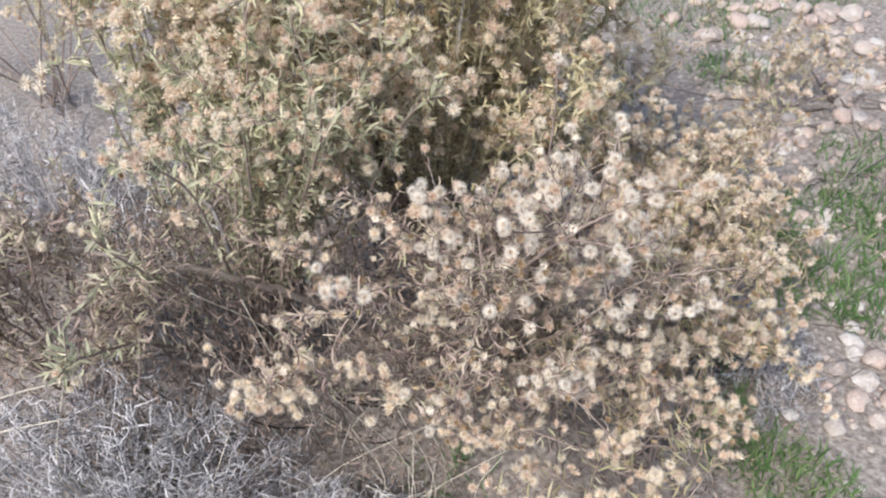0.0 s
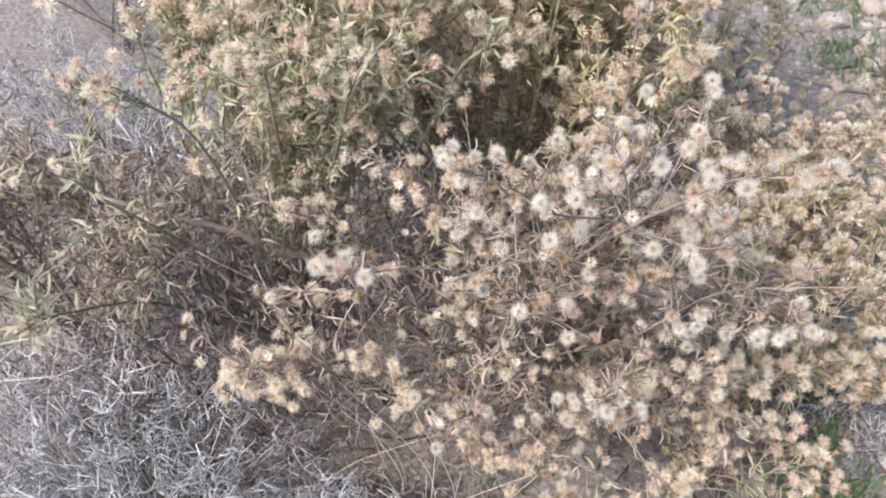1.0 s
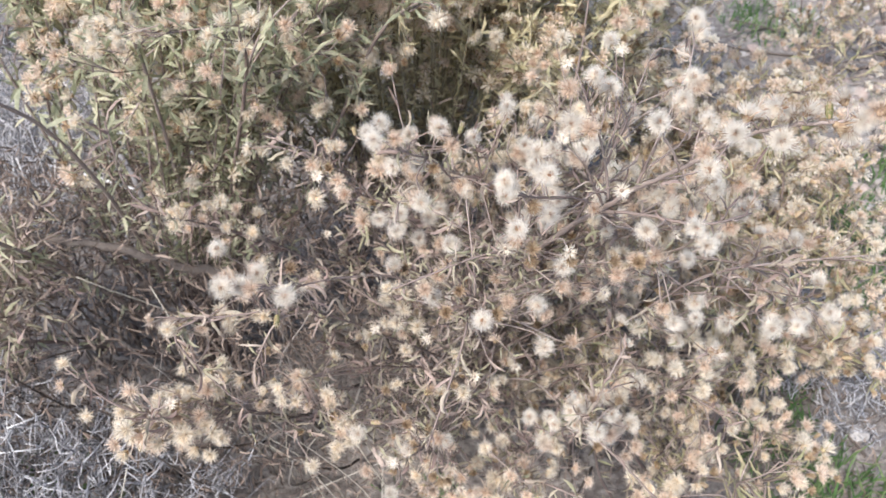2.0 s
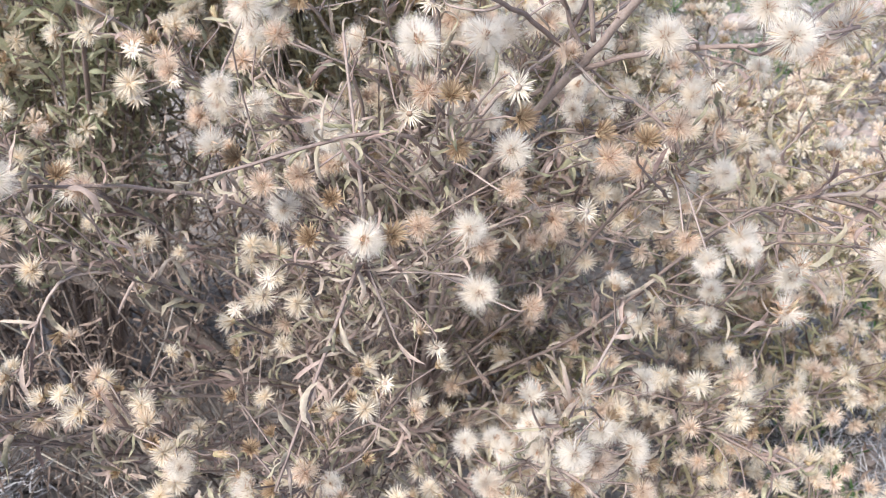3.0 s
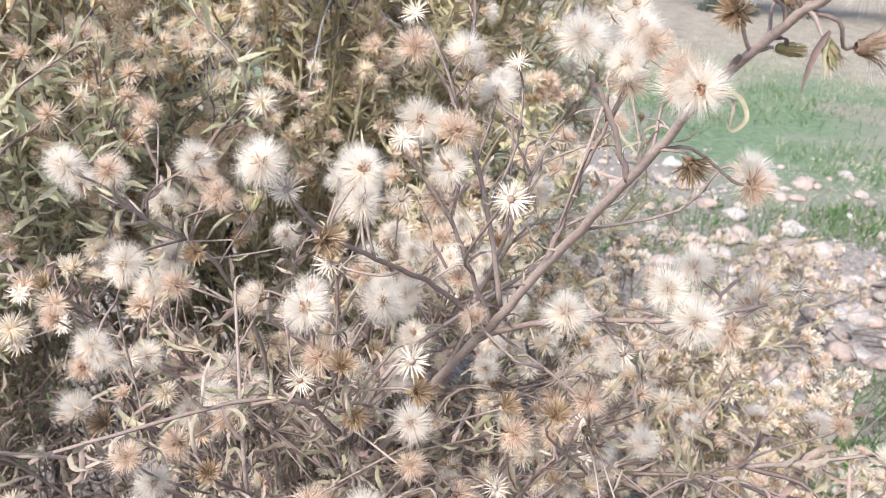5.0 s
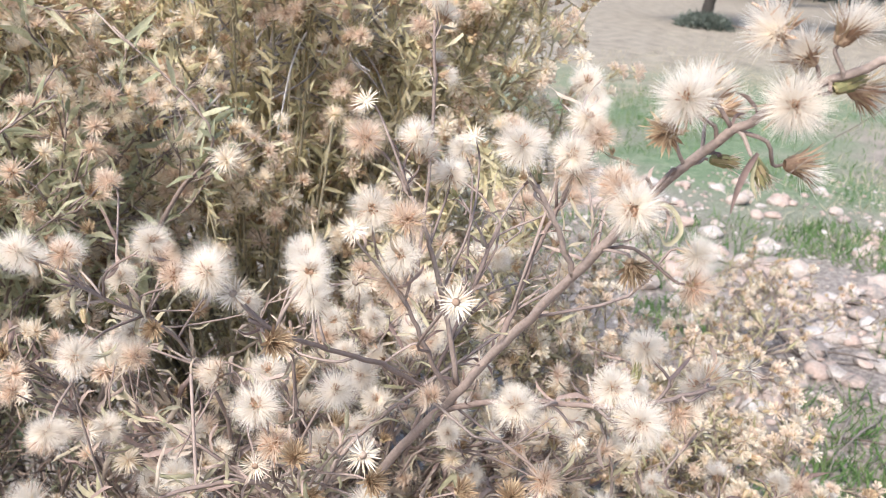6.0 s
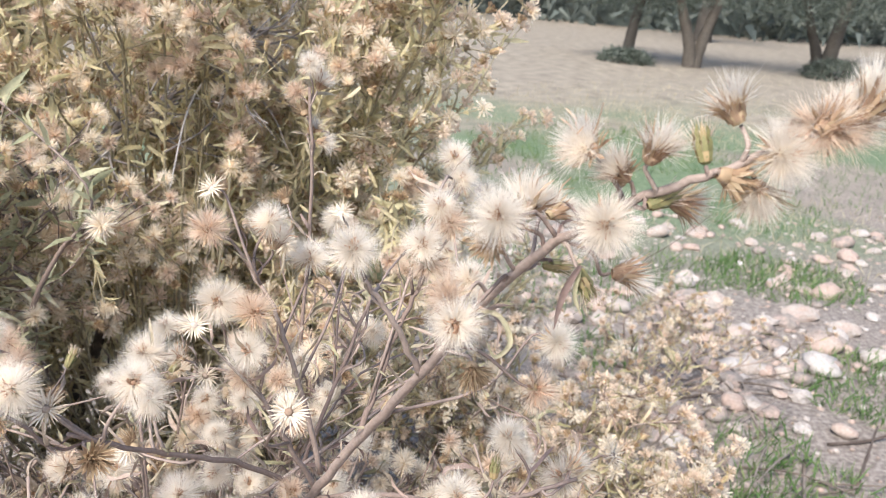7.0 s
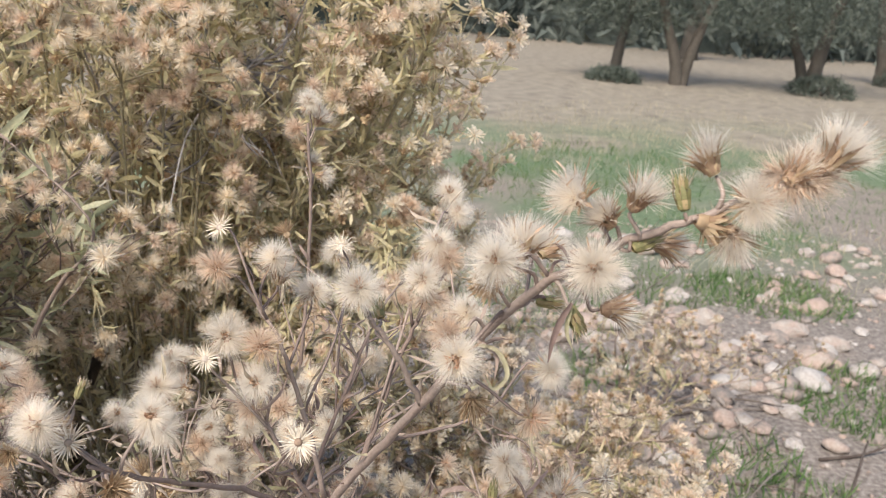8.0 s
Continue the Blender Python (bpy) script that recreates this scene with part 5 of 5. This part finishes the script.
for x, y, s in ((0.79, 1.31, 0.035), (0.786, 2.353, 0.075), (0.941, 2.442, 0.07), (1.124, 2.249, 0.05), (0.80, 1.08, 0.052), (0.76, 1.03, 0.046), (0.72, 1.06, 0.04), (0.84, 1.05, 0.058), (0.73, 0.98, 0.04), (0.77, 1.10, 0.036), (0.86, 1.00, 0.05), (0.79, 0.98, 0.042), (0.69, 1.01, 0.034), (0.82, 0.95, 0.05), (0.75, 0.94, 0.035), (0.88, 1.08, 0.045),
                (1.49, 2.126, 0.07), (1.325, 2.073, 0.09), (1.206, 2.267, 0.06), (1.42, 2.25, 0.07), (1.25, 2.5, 0.08), (1.38, 2.35, 0.06), (1.12, 2.45, 0.06), (0.399, 0.965, 0.06), (1.40, 2.19, 0.085), (1.45, 2.40, 0.08), (1.17, 2.48, 0.06), (1.52, 2.30, 0.07), (1.30, 2.30, 0.055), (1.58, 2.12, 0.06)):
    stone(x, y, s)
for i in range(180):
    stone(rng.uniform(0.62, 2.3), rng.uniform(1.9, 3.4), rng.uniform(0.02, 0.06) * (1.35 if i % 4 == 0 else 1.0))
for i in range(60):
    stone(rng.uniform(0.68, 1.35), rng.uniform(1.75, 2.6), rng.uniform(0.025, 0.055))
for i in range(70):
    stone(rng.uniform(0.58, 1.0), rng.uniform(0.85, 1.9), rng.uniform(0.015, 0.04))


def gravel():
    b = Build()
    for me in [stone_shape(i, 1) for i in range(11, 14)]:
        v = np.empty(len(me.vertices) * 3)
        me.vertices.foreach_get("co", v)
        f = [tuple(p.vertices) for p in me.polygons]
        n = 850
        x, y = rng.uniform(0.50, 2.6, n), rng.uniform(0.75, 3.6, n)
        p = np.stack([x, y, [ground_height(i, j) + 0.001 for i, j in zip(x, y)]], 1)
        b.many(v.reshape(-1, 3), f, [0] * len(f), places(p, frame_on(np.tile([0, 0, 1.0], (n, 1))), rng.uniform(0.006, 0.02, n)))
    tagged(new("gravel", b.mesh("gravel", [STONE])), "scattered small gravel on the soil", "gravel", "", "stuff")


gravel()


# ---- olive trees and far woods ----
def olive(x, y, legs, h, crown_r, n):
    ob = thing("olive_tree", (x, y, 0), "old olive tree with dark forked trunk and grey-green crown", "tree", "olive trees")
    z = ground_height(x, y)
    tips = []
    for dx, lean, r in legs:
        wood = Build()
        top = np.array((x + dx + lean, y + rng.uniform(-0.1, 0.1), h * 0.40))
        path = spline([(x + dx * 0.3, y, z - 0.05), (x + dx * 0.5 + lean * 0.1, y, h * 0.09), (x + dx * 0.8 + lean * 0.4, y + 0.05, h * 0.22), top], 6)
        tube(wood, path, r * 1.4, r * 0.7, 10, 0, 0.08)
        part("trunk", wood.mesh("trunk", [OLIVE_BARK]), ob)
        tips.append(top)
    for k in range(9):
        limb = Build()
        a = tips[k % len(tips)]
        e = np.array((x, y, h * 0.62)) + rng.normal(size=3) * [crown_r * 0.5, crown_r * 0.5, h * 0.12]
        tube(limb, spline([a, (a + e) / 2 + rng.normal(size=3) * 0.1, e], 5), 0.07, 0.02, 7)
        part("limb", limb.mesh("limb", [OLIVE_BARK]), ob)
    cl = []
    for k in range(60):
        a, q, up = rng.uniform(0, 2 * math.pi), math.sqrt(rng.uniform(0, 1)), rng.uniform(0, 1) ** 1.3
        c = np.array((x + crown_r * q * math.cos(a) * (1 - 0.5 * up), y + crown_r * q * math.sin(a) * (1 - 0.5 * up), 0.85 + (h - 1.0) * up))
        if k % 5 < 2:
            c[2] = rng.uniform(0.72, 1.1)
        cl.append(c + rng.normal(size=(n // 60, 3)) * crown_r * 0.15)
    p = np.concatenate(cl)
    p = p[p[:, 2] > 0.60 + 0.15 * np.sin(p[:, 0] * 3)]
    ax = unit(rng.normal(size=p.shape) + [0, 0, -0.3])
    b = Build()
    v, f = leaf_shape(0.13, 0.5, 0.3, 0.3, 1)
    b.many(v, f, [0] * len(f), places(p, frame_on(ax), rng.uniform(0.06, 0.11, len(p))))
    part("crown", b.mesh("crown", [OLIVE_LEAF]), ob, kind="stuff")


olive(4.65, 10.6, ((-0.08, -0.40, 0.065), (0.10, 0.36, 0.06)), 3.2, 1.5, 9000)
olive(3.9, 10.9, ((0.0, 0.22, 0.06),), 2.9, 1.1, 7000)
olive(6.45, 10.7, ((-0.18, -0.35, 0.06), (0.12, 0.2, 0.08)), 3.2, 1.5, 9000)
olive(9.2, 13.0, ((0.0, -0.3, 0.14), (0.1, 0.4, 0.12)), 3.8, 1.9, 7000)
olive(7.6, 17.0, ((0.0, 0.2, 0.15),), 4.0, 2.0, 6000)
olive(2.2, 19.5, ((0.0, 0.2, 0.15),), 4.0, 1.9, 6000)


def low_bush(x, y, r, h):
    """A dark round bush of small leaves at the foot of a tree."""
    ob = thing("bush", (x, y, 0), "dark green bush under an olive tree", "bush", "bushes in the field")
    n = 1600
    p = unit(rng.normal(size=(n, 3))) * rng.uniform(0.5, 1, (n, 1)) ** 0.5 * [r, r, h]
    p[:, 2] = np.abs(p[:, 2])
    b = Build()
    v, f = leaf_shape(0.16, 0.5, 0.3, 0.3, 1)
    b.many(v, f, [0] * len(f), places(p + [x, y, 0.01], frame_on(unit(rng.normal(size=(n, 3)))), rng.uniform(0.05, 0.10, n)))
    part("foliage", b.mesh("foliage", [OLIVE_LEAF]), ob, kind="stuff")
    stems = Build()
    for k in range(7):
        e = np.array((x, y, 0)) + [rng.uniform(-r, r) * 0.6, rng.uniform(-r, r) * 0.6, h * 0.8]
        tube(stems, spline([(x, y, 0), (e + [x, y, 0]) / 2, e], 3), 0.012, 0.005, 5)
    part("stem", stems.mesh("stem", [OLIVE_BARK]), ob)


low_bush(6.35, 10.2, 0.42, 0.26)
low_bush(3.75, 10.5, 0.35, 0.16)
low_bush(9.3, 12.6, 0.5, 0.35)


def woods():
    """A dark belt of shrubs and trees along the far edge of the field."""
    n = 11000
    x = rng.uniform(-26, 34, n)
    edge_y = 21.5 + 1.2 * np.sin(x * 0.5) + rng.normal(size=n) * 0.8
    top = 3.6 + 0.9 * np.sin(x * 0.8 + 1) + 0.6 * np.sin(x * 2.1)
    p = np.stack([x, edge_y, top * rng.uniform(0, 1, n)], 1)
    b = Build()
    v, f = leaf_shape(0.30, 0.6, 0.4, 0.3, 1)
    b.many(v, f, [0] * len(f), places(p, frame_on(unit(rng.normal(size=(n, 3)))), rng.uniform(0.3, 0.6, n)))
    xs = np.linspace(-28, 36, 90)
    rows = []
    for t in np.linspace(0, 1, 7):
        rows.append([(i, 22.4 + 1.2 * math.sin(i * 0.5) + 1.6 * t * t + 0.4 * noise.noise((i, t * 3, 0)), (3.2 + 0.9 * math.sin(i * 0.8 + 1) + 0.6 * math.sin(i * 2.1)) * t) for i in xs])
    k = len(xs)
    b.add([q for r in rows for q in r], [(j * k + i, j * k + i + 1, j * k + k + i + 1, j * k + k + i) for j in range(6) for i in range(k - 1)])
    tagged(new("woods", b.mesh("woods", [WOODS_LEAF])), "dark belt of trees and bushes beyond the field", "woods", "", "stuff")


woods()
